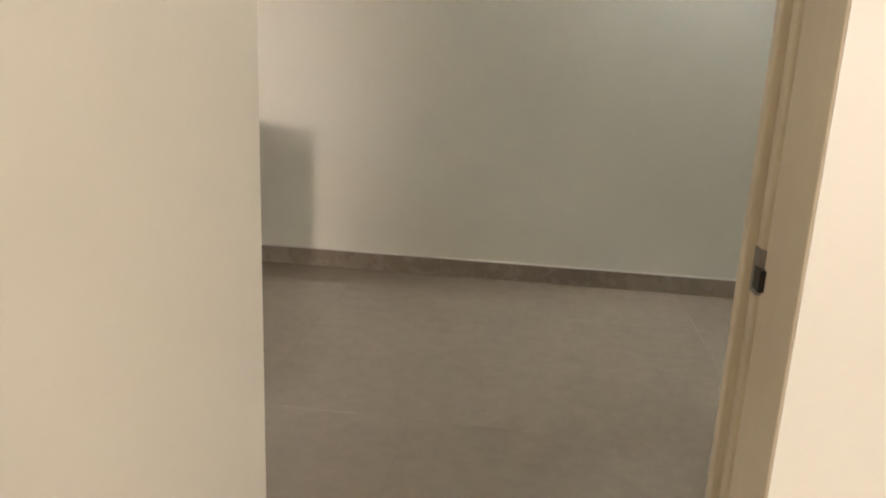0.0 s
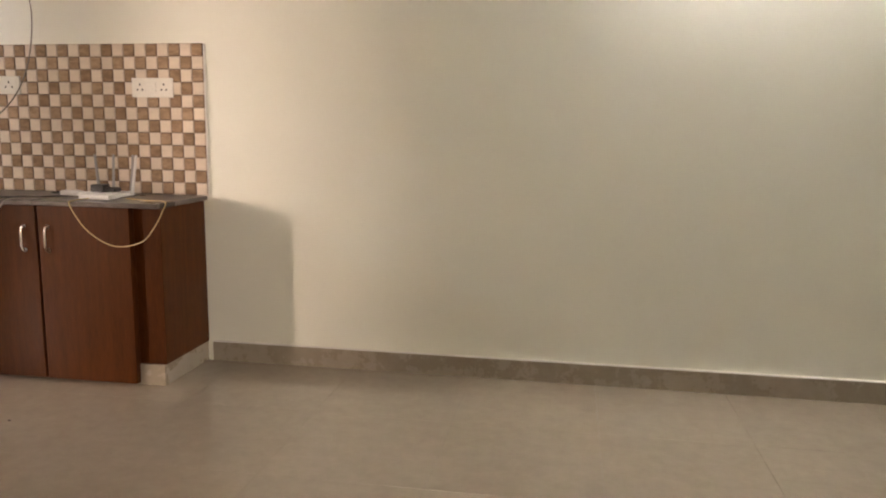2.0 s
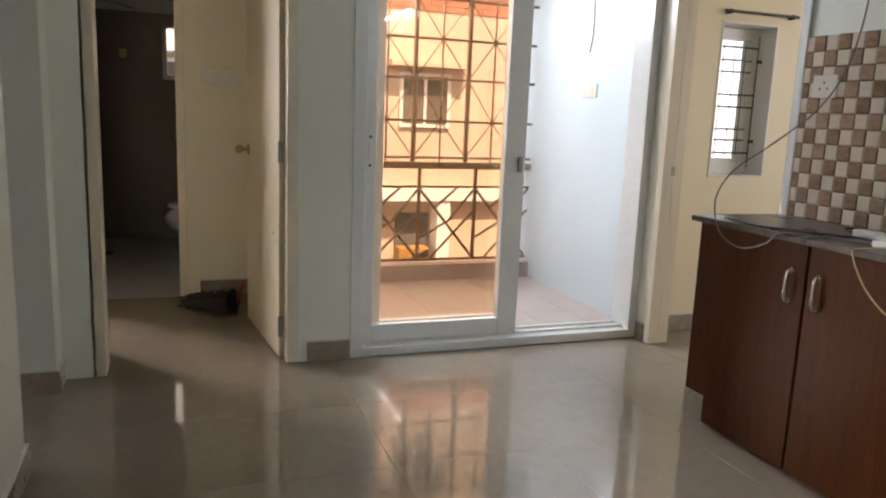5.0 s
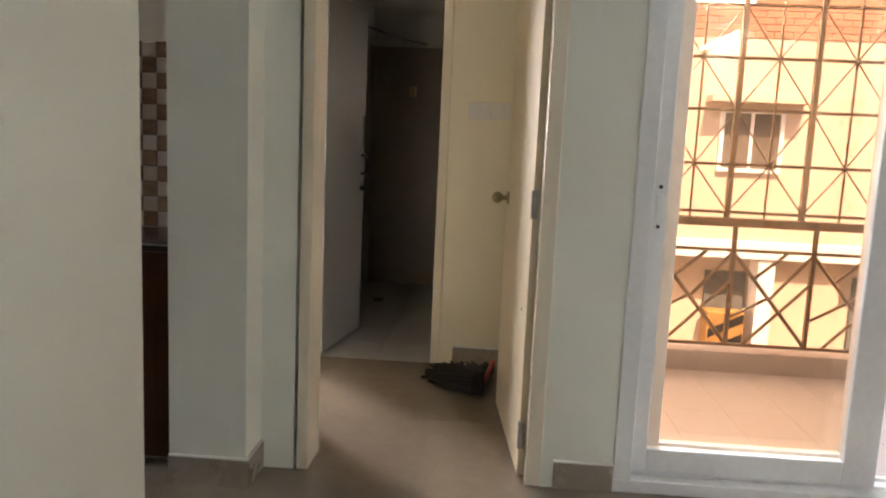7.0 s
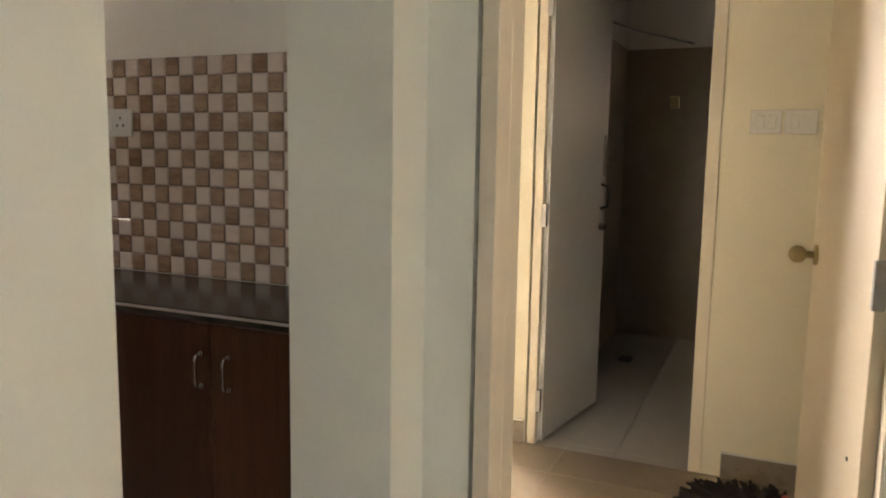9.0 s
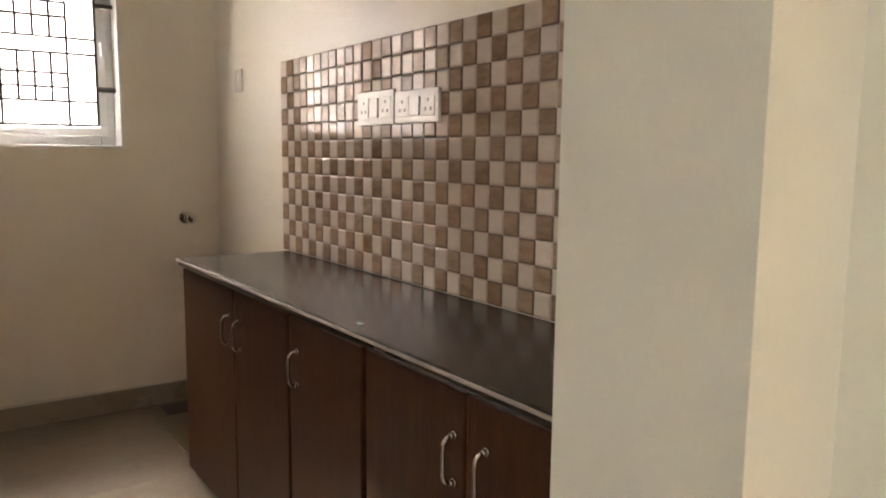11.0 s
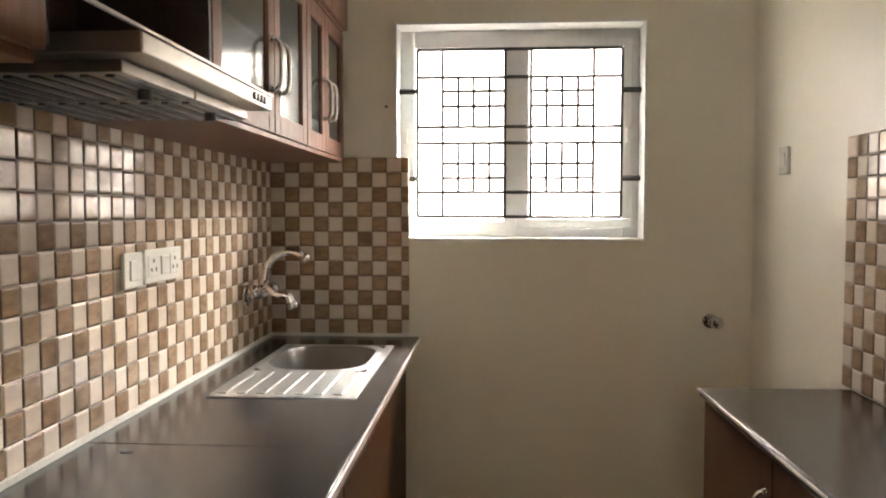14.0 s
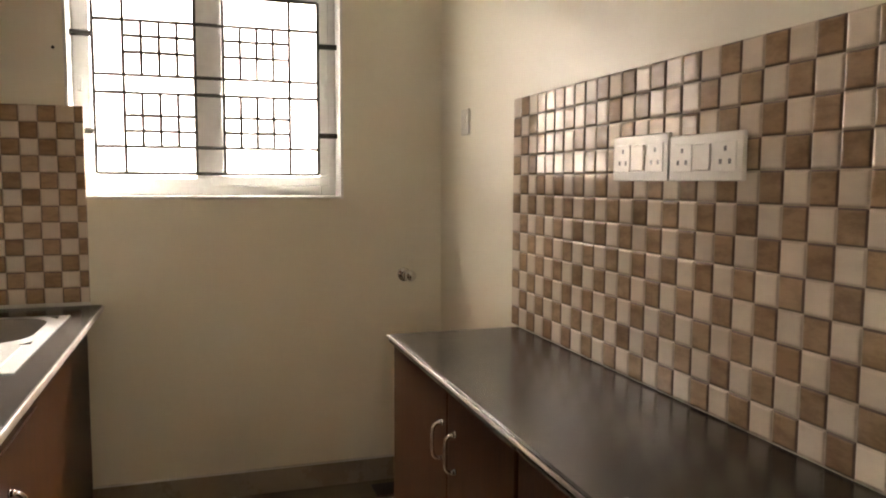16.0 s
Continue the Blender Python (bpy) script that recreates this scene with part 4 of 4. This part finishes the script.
# ---------------------------------------------------------------- kitchen: long counter by the west wall
kt = base("kitchen_countertop", (-4.6, 0, 0.808), "dark brown polished granite top on the long cabinets", "countertop")
part("slab", boxes((-4.822, -4.372, -1.115, 1.018, 0.808, 0.836), bevel=0.008), M_GRANITE, kt)
part("front_edge", boxes((-4.3718, -4.367, -1.115, 1.018, 0.826, 0.834), bevel=0.002), M_EDGE, kt, "front edge with its highlight painted pale")
units = (((-1.105, -0.13), ((-1.095, -0.560, -0.590), (-0.552, -0.138, -0.490))), ((-0.13, 0.28), ((-0.122, 0.27, -0.068),)), ((0.28, 1.018), ((0.295, 0.660, 0.632), (0.668, 1.01, 0.728))))
for (a, b), doors in units:
    u = base("kitchen_cabinet", (-4.6, (a + b) / 2, 0), "dark brown laminate kitchen base cabinet with closed doors", "cabinet", "west kitchen cabinets")
    part("body", boxes((-4.82, -4.404, a + 0.001, b - 0.001, 0.062, 0.804), bevel=0.002), M_KWOOD, u)
    part("plinth", boxes((-4.82, -4.43, a + 0.02, b - 0.001, 0.001, 0.061)), M_SKIRT, u, "beige tiled plinth")
    for y0, y1, hy in doors:
        dr = part("door", boxes((-4.403, -4.385, y0, y1, 0.03, 0.800), bevel=0.003), M_KWOOD, u)
        bow_handle(dr, (-4.385, hy, 0.668), "x", 1, 0.092, 0.026, 0.0046, metal=M_HANDLE)

# ---------------------------------------------------------------- kitchen: sink counter by the east wall
SX0, SX1, SY0, SY1 = -3.315, -2.965, -1.735, -1.285
kt = base("sink_countertop", (-3.1, -0.5, 0.8), "dark scuffed granite top holding the steel sink", "countertop")
part("slab", panel("z", 0.800, 0.832, [-3.44, SX0, SX1, -2.798], [-1.99, SY0, SY1, -0.486], {(1, 1)}), M_SCUFFED, kt)
part("slab", boxes((-3.44, -2.798, -0.4835, 1.018, 0.800, 0.832), bevel=0.002), M_SCUFFED, kt)
part("front_edge", boxes((-3.447, -3.4405, -1.99, 1.018, 0.808, 0.829), bevel=0.003), M_EDGE, kt, "front edge with its highlight painted pale")
part("sealant_bead", boxes((-2.817, -2.798, -1.99, 1.018, 0.8325, 0.847)), M_BEAD, kt, "white sealant bead")
part("sealant_bead", boxes((-3.40, -2.817, -1.99, -1.979, 0.8325, 0.847)), M_BEAD, kt, "white sealant bead")
sk = base("sink", (-3.14, -1.4, 0.832), "stainless steel kitchen sink with a ribbed drainboard", "sink")
bm = bmesh.new()


def ring(cx, cy, hx, hy, r, z, n=6):
    out = []
    for sx, sy, a in ((1, 1, 0), (-1, 1, 90), (-1, -1, 180), (1, -1, 270)):
        for i in range(n + 1):
            t = radians(a + 90 * i / n)
            out.append((cx + sx * (hx - r) + r * math.cos(t), cy + sy * (hy - r) + r * math.sin(t), z))
    return out


cx, cy = (SX0 + SX1) / 2, (SY0 + SY1) / 2
hx, hy = (SX1 - SX0) / 2, (SY1 - SY0) / 2
levels = [ring(cx, cy, hx + 0.018, hy + 0.018, 0.07, 0.8335), ring(cx, cy, hx, hy, 0.13, 0.836), ring(cx, cy, hx - 0.008, hy - 0.008, 0.125, 0.825), ring(cx, cy, hx - 0.02, hy - 0.02, 0.12, 0.70), ring(cx, cy, hx - 0.06, hy - 0.06, 0.09, 0.665)]
fl = bmesh.new()
fo, fi = [[fl.verts.new(p) for p in lv] for lv in levels[:2]]
for i in range(len(fo)):
    fl.faces.new((fo[i], fo[(i + 1) % len(fo)], fi[(i + 1) % len(fo)], fi[i]))
bmesh.ops.recalc_face_normals(fl, faces=fl.faces)
part("flange", fl, M_SINK, sk)
rv = [[bm.verts.new(p) for p in lv] for lv in levels[1:]]
for a, b in zip(rv, rv[1:]):
    for i in range(len(a)):
        bm.faces.new((a[i], a[(i + 1) % len(a)], b[(i + 1) % len(a)], b[i]))
bm.faces.new(rv[-1])
bmesh.ops.recalc_face_normals(bm, faces=bm.faces)
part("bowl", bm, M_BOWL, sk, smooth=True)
part("drainboard", boxes((-3.365, -2.93, -1.266, -0.915, 0.8325, 0.8355), bevel=0.001), M_SINK, sk)
part("rim", boxes((-3.365, -3.333, -1.76, -1.266, 0.8325, 0.8352), (-2.947, -2.93, -1.76, -1.266, 0.8325, 0.8352), (-3.333, -2.947, -1.76, -1.752, 0.8325, 0.8352)), M_SINK, sk)
for i in range(7):
    x = -3.32 + i * 0.057
    part("rib", boxes((x, x + 0.026, -1.24, -0.945, 0.8355, 0.8395), bevel=0.0016), M_SINK, sk)
bm = bmesh.new()
rod(bm, (cx, cy, 0.6655), (cx, cy, 0.669), 0.04, 20)
part("waste", bm, M_CHROME, sk)

tp = base("sink_tap", (-2.824, -1.62, 1.05), "chrome wall mounted kitchen tap with a swan-neck spout", "tap")
bm = bmesh.new()
rod(bm, (-2.812, -1.62, 1.045), (-2.822, -1.62, 1.045), 0.042, 22)
rod(bm, (-2.822, -1.62, 1.045), (-2.840, -1.62, 1.048), 0.030, 18, 0.024)
part("flange", bm, M_CHROME, tp, smooth=True)
part("body", tube(curve_points([(-2.824, -1.62, 1.045), (-2.868, -1.62, 1.055), (-2.907, -1.62, 1.075), (-2.932, -1.62, 1.06)]), 0.024, 14), M_CHROME, tp, smooth=True)
sp = part("spout", tube(curve_points([(-2.888, -1.62, 1.075), (-2.900, -1.62, 1.15), (-2.932, -1.62, 1.195), (-2.975, -1.62, 1.212), (-3.02, -1.62, 1.208), (-3.045, -1.62, 1.19)]), 0.0155, 14), M_CHROME, tp, smooth=True)
bm = bmesh.new()
rod(bm, (-3.036, -1.62, 1.198), (-3.056, -1.62, 1.178), 0.018, 16, 0.021)
part("nozzle", bm, M_CHROME, sp, smooth=True)
bm = bmesh.new()
rod(bm, (-2.889, -1.62, 1.078), (-2.892, -1.62, 1.105), 0.022, 16, 0.018)
part("collar", bm, M_CHROME, sp, smooth=True)
sp = part("outlet", tube(curve_points([(-2.920, -1.62, 1.062), (-2.952, -1.62, 1.05), (-2.980, -1.62, 1.043), (-2.995, -1.62, 1.015)]), 0.0165, 14), M_CHROME, tp, smooth=True)
bm = bmesh.new()
rod(bm, (-2.990, -1.62, 1.022), (-3.000, -1.62, 0.998), 0.019, 16, 0.021)
part("nozzle", bm, M_CHROME, sp, smooth=True)
for dy in (-1, 1):
    bm = bmesh.new()
    rod(bm, (-2.866, -1.62, 1.056), (-2.866, -1.62 + dy * 0.052, 1.066), 0.012, 12)
    bmesh.ops.create_uvsphere(bm, u_segments=16, v_segments=10, radius=0.024, matrix=Matrix.Translation((-2.866, -1.62 + dy * 0.062, 1.069)) @ Matrix.Diagonal((1, 0.8, 1, 1)))
    part("knob", bm, M_CHROME, tp, smooth=True)

u = base("sink_cabinet", (-3.1, -0.1, 0), "brown laminate base cabinet with drawers and doors", "cabinet")
part("body", boxes((-3.398, -2.80, -0.889, 1.018, 0.062, 0.799), bevel=0.002), M_KWOOD, u)
part("plinth", boxes((-3.36, -2.80, -0.869, 1.018, 0.001, 0.061)), M_SKIRT, u)
for z0, z1 in ((0.40, 0.752), (0.05, 0.39)):
    dr = part("drawer_front", boxes((-3.42, -3.399, -0.452, 0.05, z0, z1), bevel=0.003), M_KWOOD, u)
    bow_handle(dr, (-3.42, -0.197, 0.60 if z0 > 0.2 else 0.27), "x", -1, 0.13, 0.03, 0.0065, level=True)
for y0, y1, hy2 in ((-0.889, -0.464, -0.580), (0.06, 0.53, 0.46), (0.54, 1.01, 0.61)):
    dr = part("door", boxes((-3.42, -3.399, y0, y1, 0.05, 0.752), bevel=0.003), M_KWOOD, u)
    bow_handle(dr, (-3.42, hy2, 0.605), "x", -1, 0.097, 0.03, 0.0055, metal=M_HANDLE)
part("top_rail", boxes((-3.425, -3.399, -0.889, 1.018, 0.762, 0.797), bevel=0.003), M_KWOOD, u)
solo("sink_end_panel", boxes((-3.385, -3.36, -1.988, -0.893, 0.001, 0.798), bevel=0.002), M_KWOOD, "dark brown laminate panel below the sink", "panel")

# ---------------------------------------------------------------- kitchen: upper cabinets and hood
FX = -3.13


def glazed_door(parent, y0, y1, z0, z1, hy):
    s = part("door", boxes((FX, FX + 0.02, y0, y0 + 0.055, z0, z1), (FX, FX + 0.02, y1 - 0.055, y1, z0, z1), (FX, FX + 0.02, y0 + 0.055, y1 - 0.055, z0, z0 + 0.06), (FX, FX + 0.02, y0 + 0.055, y1 - 0.055, z1 - 0.06, z1), bevel=0.002), M_UPWOOD, parent)
    part("pane", boxes((FX + 0.008, FX + 0.012, y0 + 0.054, y1 - 0.054, z0 + 0.058, z1 - 0.058)), M_FROST, s)
    bow_handle(s, (FX, hy, z0 + 0.19), "x", -1, 0.14, 0.03, 0.0065)


for a, b, m in ((-1.955, -1.337, -1.615), (-1.332, -0.478, -0.955)):
    u = base("wall_cabinet", (-2.96, (a + b) / 2, 1.585), "light brown wall cabinet with two glazed doors", "cabinet", "kitchen wall cabinets")
    part("carcass", boxes((-3.109, -2.80, a, a + 0.018, 1.586, 2.10), (-3.109, -2.80, b - 0.018, b, 1.586, 2.10), (-3.109, -2.80, a + 0.018, b - 0.018, 1.586, 1.604), (-3.109, -2.80, a + 0.018, b - 0.018, 2.082, 2.10), (-2.81, -2.80, a + 0.018, b - 0.018, 1.604, 2.082)), M_DARKBROWN, u)
    part("bottom_board", boxes((-3.125, -2.80, a, b, 1.570, 1.585), bevel=0.001), M_UPWOOD, u)
    part("shelf", boxes((-3.09, -2.812, a + 0.019, b - 0.019, 1.84, 1.856)), M_DARKBROWN, u)
    glazed_door(u, a + 0.002, m - 0.002, 1.586, 2.098, m - 0.04)
    glazed_door(u, m + 0.002, b - 0.002, 1.586, 2.098, m + 0.04)
for a, b in ((-1.955, -1.337), (-1.332, -0.478), (-0.473, 0.14), (0.145, 1.015)):
    u = base("loft_cabinet", (-2.96, (a + b) / 2, 2.105), "brown laminate loft cabinet below the ceiling", "cabinet", "kitchen loft cabinets")
    part("body", boxes((-3.13, -2.80, a, b, 2.106, 2.74), bevel=0.002), M_UPWOOD, u)
    part("door", boxes((-3.15, -3.131, a + 0.003, (a + b) / 2 - 0.002, 2.112, 2.735), bevel=0.003), M_UPWOOD, u)
    part("door", boxes((-3.15, -3.131, (a + b) / 2 + 0.002, b - 0.003, 2.112, 2.735), bevel=0.003), M_UPWOOD, u)
u = base("hood_cabinet", (-2.96, -0.24, 1.70), "open cabinet recess above the cooker hood, its shade painted dark", "cabinet")
part("back", boxes((-2.83, -2.80, -0.47, 0.14, 1.70, 2.10)), M_DARKBROWN, u)
part("side", boxes((-3.128, -2.83, -0.475, -0.462, 1.625, 2.10)), M_DARKBROWN, u)
part("side", boxes((-3.12, -2.83, 0.126, 0.142, 1.60, 2.10)), M_DARKBROWN, u)
u = base("wall_cabinet", (-2.96, 0.58, 1.585), "brown wall cabinet with closed doors beside the hood", "cabinet", "kitchen wall cabinets")
part("body", boxes((-3.11, -2.80, 0.145, 1.015, 1.57, 2.10), bevel=0.002), M_UPWOOD, u)
part("door", boxes((-3.13, -3.111, 0.147, 0.578, 1.586, 2.098), bevel=0.003), M_UPWOOD, u)
part("door", boxes((-3.13, -3.111, 0.582, 1.012, 1.586, 2.098), bevel=0.003), M_UPWOOD, u)

hd = base("cooker_hood", (-3.02, -0.25, 1.58), "brushed steel cooker hood with slotted filters underneath", "cooker hood")
HY0, HY1, HX = -0.515, 0.114, -3.25
bm = bmesh.new()
box(bm, HX, -2.80, HY0, HY1, 1.590, 1.621, bevel=0.003)
part("front_panel", bm, M_STEEL, hd)
for a, b in ((HY0 + 0.02, -0.205), (-0.195, HY1 - 0.04)):
    f = part("filter", boxes((HX + 0.05, -2.83, a, b, 1.570, 1.589), bevel=0.002), M_STEEL, hd, "slotted grease filter")
    for i in range(9):
        x = HX + 0.07 + i * 0.04
        part("slot", boxes((x, x + 0.014, a + 0.015, b - 0.015, 1.5655, 1.5698)), M_BLACK, f)
    bm = bmesh.new()
    rod(bm, (HX + 0.08, (a + b) / 2, 1.565), (HX + 0.08, (a + b) / 2, 1.548), 0.012, 12)
    part("filter_knob", bm, M_BLACK, f)
part("top_trim", boxes((HX - 0.002, HX + 0.004, HY0, 0.62, 1.6215, 1.6265)), M_STEEL, hd)
for i in range(4):
    bm = bmesh.new()
    rod(bm, (HX, HY0 + 0.06 + i * 0.022, 1.606), (HX - 0.005, HY0 + 0.06 + i * 0.022, 1.606), 0.008, 10)
    part("button", bm, M_BLACK, hd)

# small things on the kitchen walls and floor
bm = bmesh.new()
rod(bm, (-4.654, -1.99, 0.912), (-4.654, -1.975, 0.912), 0.03, 18)
rod(bm, (-4.654, -1.975, 0.912), (-4.654, -1.93, 0.912), 0.018, 14)
bmesh.ops.create_uvsphere(bm, u_segments=14, v_segments=10, radius=0.026, matrix=Matrix.Translation((-4.665, -1.925, 0.912)))
solo("water_outlet", bm, M_CHROME, "dull chrome water outlet on the end wall", "tap", smooth=True)
solo("floor_drain", boxes((-4.63, -4.49, -1.93, -1.80, 0.0005, 0.006), bevel=0.001), M_DARKBROWN, "dark rusty floor drain by the end wall", "drain")
solo("paper_scrap", boxes((-4.427, -4.417, 0.194, 0.212, 0.8363, 0.8385), bevel=0.0008), M_WHITEPL, "tiny white scrap lying on the dark granite", "scrap")
bm = bmesh.new()
rod(bm, (-2.94, -0.43, 0.8322), (-2.94, -0.43, 0.8335), 0.014, 16)
solo("counter_hole", bm, M_BLACK, "small dark pipe hole in the granite", "hole")
bm = bmesh.new()
rod(bm, (-3.305, -1.992, 1.806), (-3.305, -1.985, 1.806), 0.006, 8)
solo("wall_nail", bm, M_BLACK, "small dark nail in the end wall", "nail")

# ---------------------------------------------------------------- outside
setting("ground", boxes((-400, 400, -400, 400, -3.4, -3.2)), M_ASPHALT, "grey asphalt yard below the flat", "ground")
fb = base("apartment_building", (-12.6, 6, -3.2), "cream painted apartment block with a brick band over open parking", "building")
part("wall", boxes((-14.5, -12.0, -2, 18, 0.12, 2.76)), M_FACADE, fb)
part("wall", boxes((-14.5, -12.0, -2, 18, 3.62, 10.4)), M_FACADE, fb)
part("wall", boxes((-14.6, -12.36, -2, 18, -3.2, -0.1205)), M_FACADE, fb, "cream back wall of the parking")
part("beam", boxes((-14.5, -11.94, -2, 18, -0.12, 0.1195), bevel=0.01), M_FACADE_W, fb)
part("parapet", boxes((-14.55, -11.9, -2, 18, 10.4, 10.6)), M_FACADE_W, fb)
bb = part("brick_band", boxes((-14.5, -12.0, -2, 18, 2.7605, 3.6195)), M_MORTAR, fb, "red brick band")
one = mesh("brick", boxes((-0.012, 0.012, 0.0, 0.228, 0.0, 0.073), bevel=0.004), M_BRICKBAND)
for r in range(10):
    for c in range(14):
        o = new("brick", one)
        o.location = (-11.994, 4.2 + c * 0.24 + (r % 2) * 0.12, 2.766 + r * 0.0855)
        o.parent = bb
for i in range(12):
    y, z = 1.16 + i % 4 * 3.9, 1.03 + i // 4 * 3.1
    wn2 = part("window", boxes((-12.0, -11.95, y, y + 0.82, z, z + 0.05), (-12.0, -11.95, y, y + 0.82, z + 0.77, z + 0.82), (-12.0, -11.95, y, y + 0.05, z + 0.05, z + 0.77), (-12.0, -11.95, y + 0.77, y + 0.82, z + 0.05, z + 0.77), (-12.0, -11.96, y + 0.39, y + 0.43, z + 0.05, z + 0.77)), M_FACADE_W, fb)
    part("glass", boxes((-11.998, -11.985, y + 0.05, y + 0.77, z + 0.05, z + 0.77)), M_DARKGLASS, wn2)
    part("sunshade", boxes((-12.0, -11.72, y - 0.2, y + 1.05, z + 0.9, z + 0.98)), M_FACADE, fb)
for i in range(5):
    y = -0.1 + i * 3.0
    part("parking_pillar", boxes((-12.35, -11.97, y - 0.16, y + 0.06, -3.2, -0.1205), bevel=0.01), M_FACADE_W, fb)
    part("parking_wall", boxes((-12.359, -12.15, y + 0.12, y + 1.0, -3.2, -0.1205)), M_FACADE, fb)
    # two dark grey upright panels before the back wall of each bay
    part("dark_panel", boxes((-12.359, -12.30, y - 0.75, y - 0.2, -3.2, -0.35)), M_PARK, fb, "dark grey panel in the parking")
    part("dark_panel", boxes((-12.359, -12.30, y - 1.75, y - 1.55, -3.2, -0.35)), M_PARK, fb, "dark grey panel in the parking")
bar_block = base("striped_barrier", (-12.1, 5.4, -3.2), "yellow and black striped concrete barrier in the parking", "barrier")
part("block", boxes((-12.25, -11.95, 5.12, 5.62, -3.199, -0.86), bevel=0.02), M_STRIPE_Y, bar_block)
for i in range(8):
    bm = bmesh.new()
    box(bm, -11.949, -11.943, 5.14, 5.60, -0.06, 0.06)
    for v in bm.verts:
        v.co.z += -1.05 - i * 0.27 + (v.co.y - 5.37) * 0.5
    part("stripe", bm, M_BLACK, bar_block)
# made-up plain wall that glows, so the kitchen window shows white
setting("backdrop", boxes((-12, 6, -9, -7, -3.2, 5)), M_BACKDROP, "plain glowing backdrop standing in for daylight behind the kitchen", "backdrop")
nb = base("side_building", (-12, 11, -3.2), "white painted house beside the balcony", "building")
part("wall", boxes((-9, -7.5, 5.6, 9.5, -3.2, 2.6)), M_FACADE_W, nb)

# ---------------------------------------------------------------- wall tiles, square by square
SQ, PITCH = 0.0625, 0.0612


def square(material):
    g, h = SQ / 2 - 0.0004, SQ / 2 - 0.0068
    bm = bmesh.new()
    lo = [bm.verts.new((x, y, 0)) for x, y in ((-g, -g), (g, -g), (g, g), (-g, g))]
    md = [bm.verts.new((x * (h + 0.003) / g, y * (h + 0.003) / g, 0.0028)) for x, y in ((-g, -g), (g, -g), (g, g), (-g, g))]
    hi = [bm.verts.new((x * h / g, y * h / g, 0.0036)) for x, y in ((-g, -g), (g, -g), (g, g), (-g, g))]
    for a, b in ((lo, md), (md, hi)):
        for i in range(4):
            f = bm.faces.new((a[i], a[(i + 1) % 4], b[(i + 1) % 4], b[i]))
            f.material_index = 1 if a is lo else 0
    bm.faces.new(hi)
    return mesh("tile_square", bm, material)


SQUARES = [square([M_CREAM, M_CREAM_RIM]), square([M_BROWN, M_BROWN_RIM])]


def tiled(name, axis, face, out, a0, a1, z0, rows, start, label, near=None, flip=0, backwards=False, pitch=PITCH):
    """A splashback of checked squares; near: the stretch along the wall whose squares are single pieces."""
    z1 = z0 + rows * SQ
    t0, t1 = sorted((face, face + out * 0.008))
    ob = setting(name, boxes((t0, t1, a0, a1, z0, z1) if axis == "x" else (a0, a1, t0, t1, z0, z1)), M_TGROUT, label, "tiled wall")
    plane = face + out * 0.008
    if axis == "x":
        turn = Matrix(((0, 0, out), (out, 0, 0), (0, 1, 0))).to_4x4()
    else:
        turn = Matrix(((-out, 0, 0), (0, 0, out), (0, 1, 0))).to_4x4()
    field = {0: [[], [], (M_CREAM_J, M_CREAM_RIM), []], 1: [[], [], (M_BROWN_J, M_BROWN_RIM), []]}
    cols = int(math.ceil((a1 - a0) / pitch - 1e-4))
    for c in range(cols):
        if backwards:
            hi_a, lo_a = a1 - c * pitch, max(a0, a1 - (c + 1) * pitch)
        else:
            lo_a, hi_a = a0 + c * pitch, min(a1, a0 + (c + 1) * pitch)
        if hi_a - lo_a < 0.012:
            continue
        k, mid = (hi_a - lo_a) / SQ, (lo_a + hi_a) / 2
        for r in range(rows):
            kind = (c + r + flip) % 2
            z = z0 + (r + 0.5) * SQ
            at = (plane, mid, z) if axis == "x" else (mid, plane, z)
            m = Matrix.Translation(at) @ turn @ Matrix.Diagonal((k, 1, 1, 1))
            if near is None or near[0] <= mid <= near[1]:
                o = new("tile_square", SQUARES[kind])
                o.parent = ob
                o.matrix_local = m
            else:
                vs, fs, _, which = field[kind]
                n = len(vs)
                d = SQUARES[kind]
                vs += [tuple(m @ v.co) for v in d.vertices]
                fs += [tuple(n + i for i in p.vertices) for p in d.polygons]
                which += [p.material_index for p in d.polygons]
    for kind, (vs, fs, material, which) in field.items():
        if vs:
            d = bpy.data.meshes.new("tile_field")
            d.from_pydata(vs, [], fs)
            for m in material:
                d.materials.append(m)
            d.polygons.foreach_set("material_index", which)
            o = new("tile_field", d)
            o.parent = ob
            o["kind"] = "stuff"
    return ob


setting("trim_tile_side", boxes((-2.1895, -2.181, 4.291, 4.2985, 0.866, 1.614), bevel=0.001), M_BEAD, "thin white strip edging the checked tiles", "trim")
tiled("wall_tiles_living", "y", 4.30, -1, -3.39, -2.19, 0.864, 12, 0, "cream and brown checked glazed tiles above the cabinet", backwards=True, flip=0)
tiled("wall_tiles_kitchen_west", "x", -4.823, 1, -1.166, 1.018, 0.838, 12, 0, "cream and brown checked glazed tiles above the long counter", near=(-0.7, 0.8), flip=1)
tiled("wall_tiles_kitchen_east", "x", -2.797, -1, -1.984, 1.018, 0.8425, 12, 0, "cream and brown checked glazed tiles above the sink counter", near=(-1.6, -0.1), flip=0)
tiled("wall_tiles_kitchen_south", "y", -1.992, 1, -3.40, -2.806, 0.8425, 12, 0, "cream and brown checked glazed tiles behind the sink", backwards=True, flip=1, pitch=0.0625)
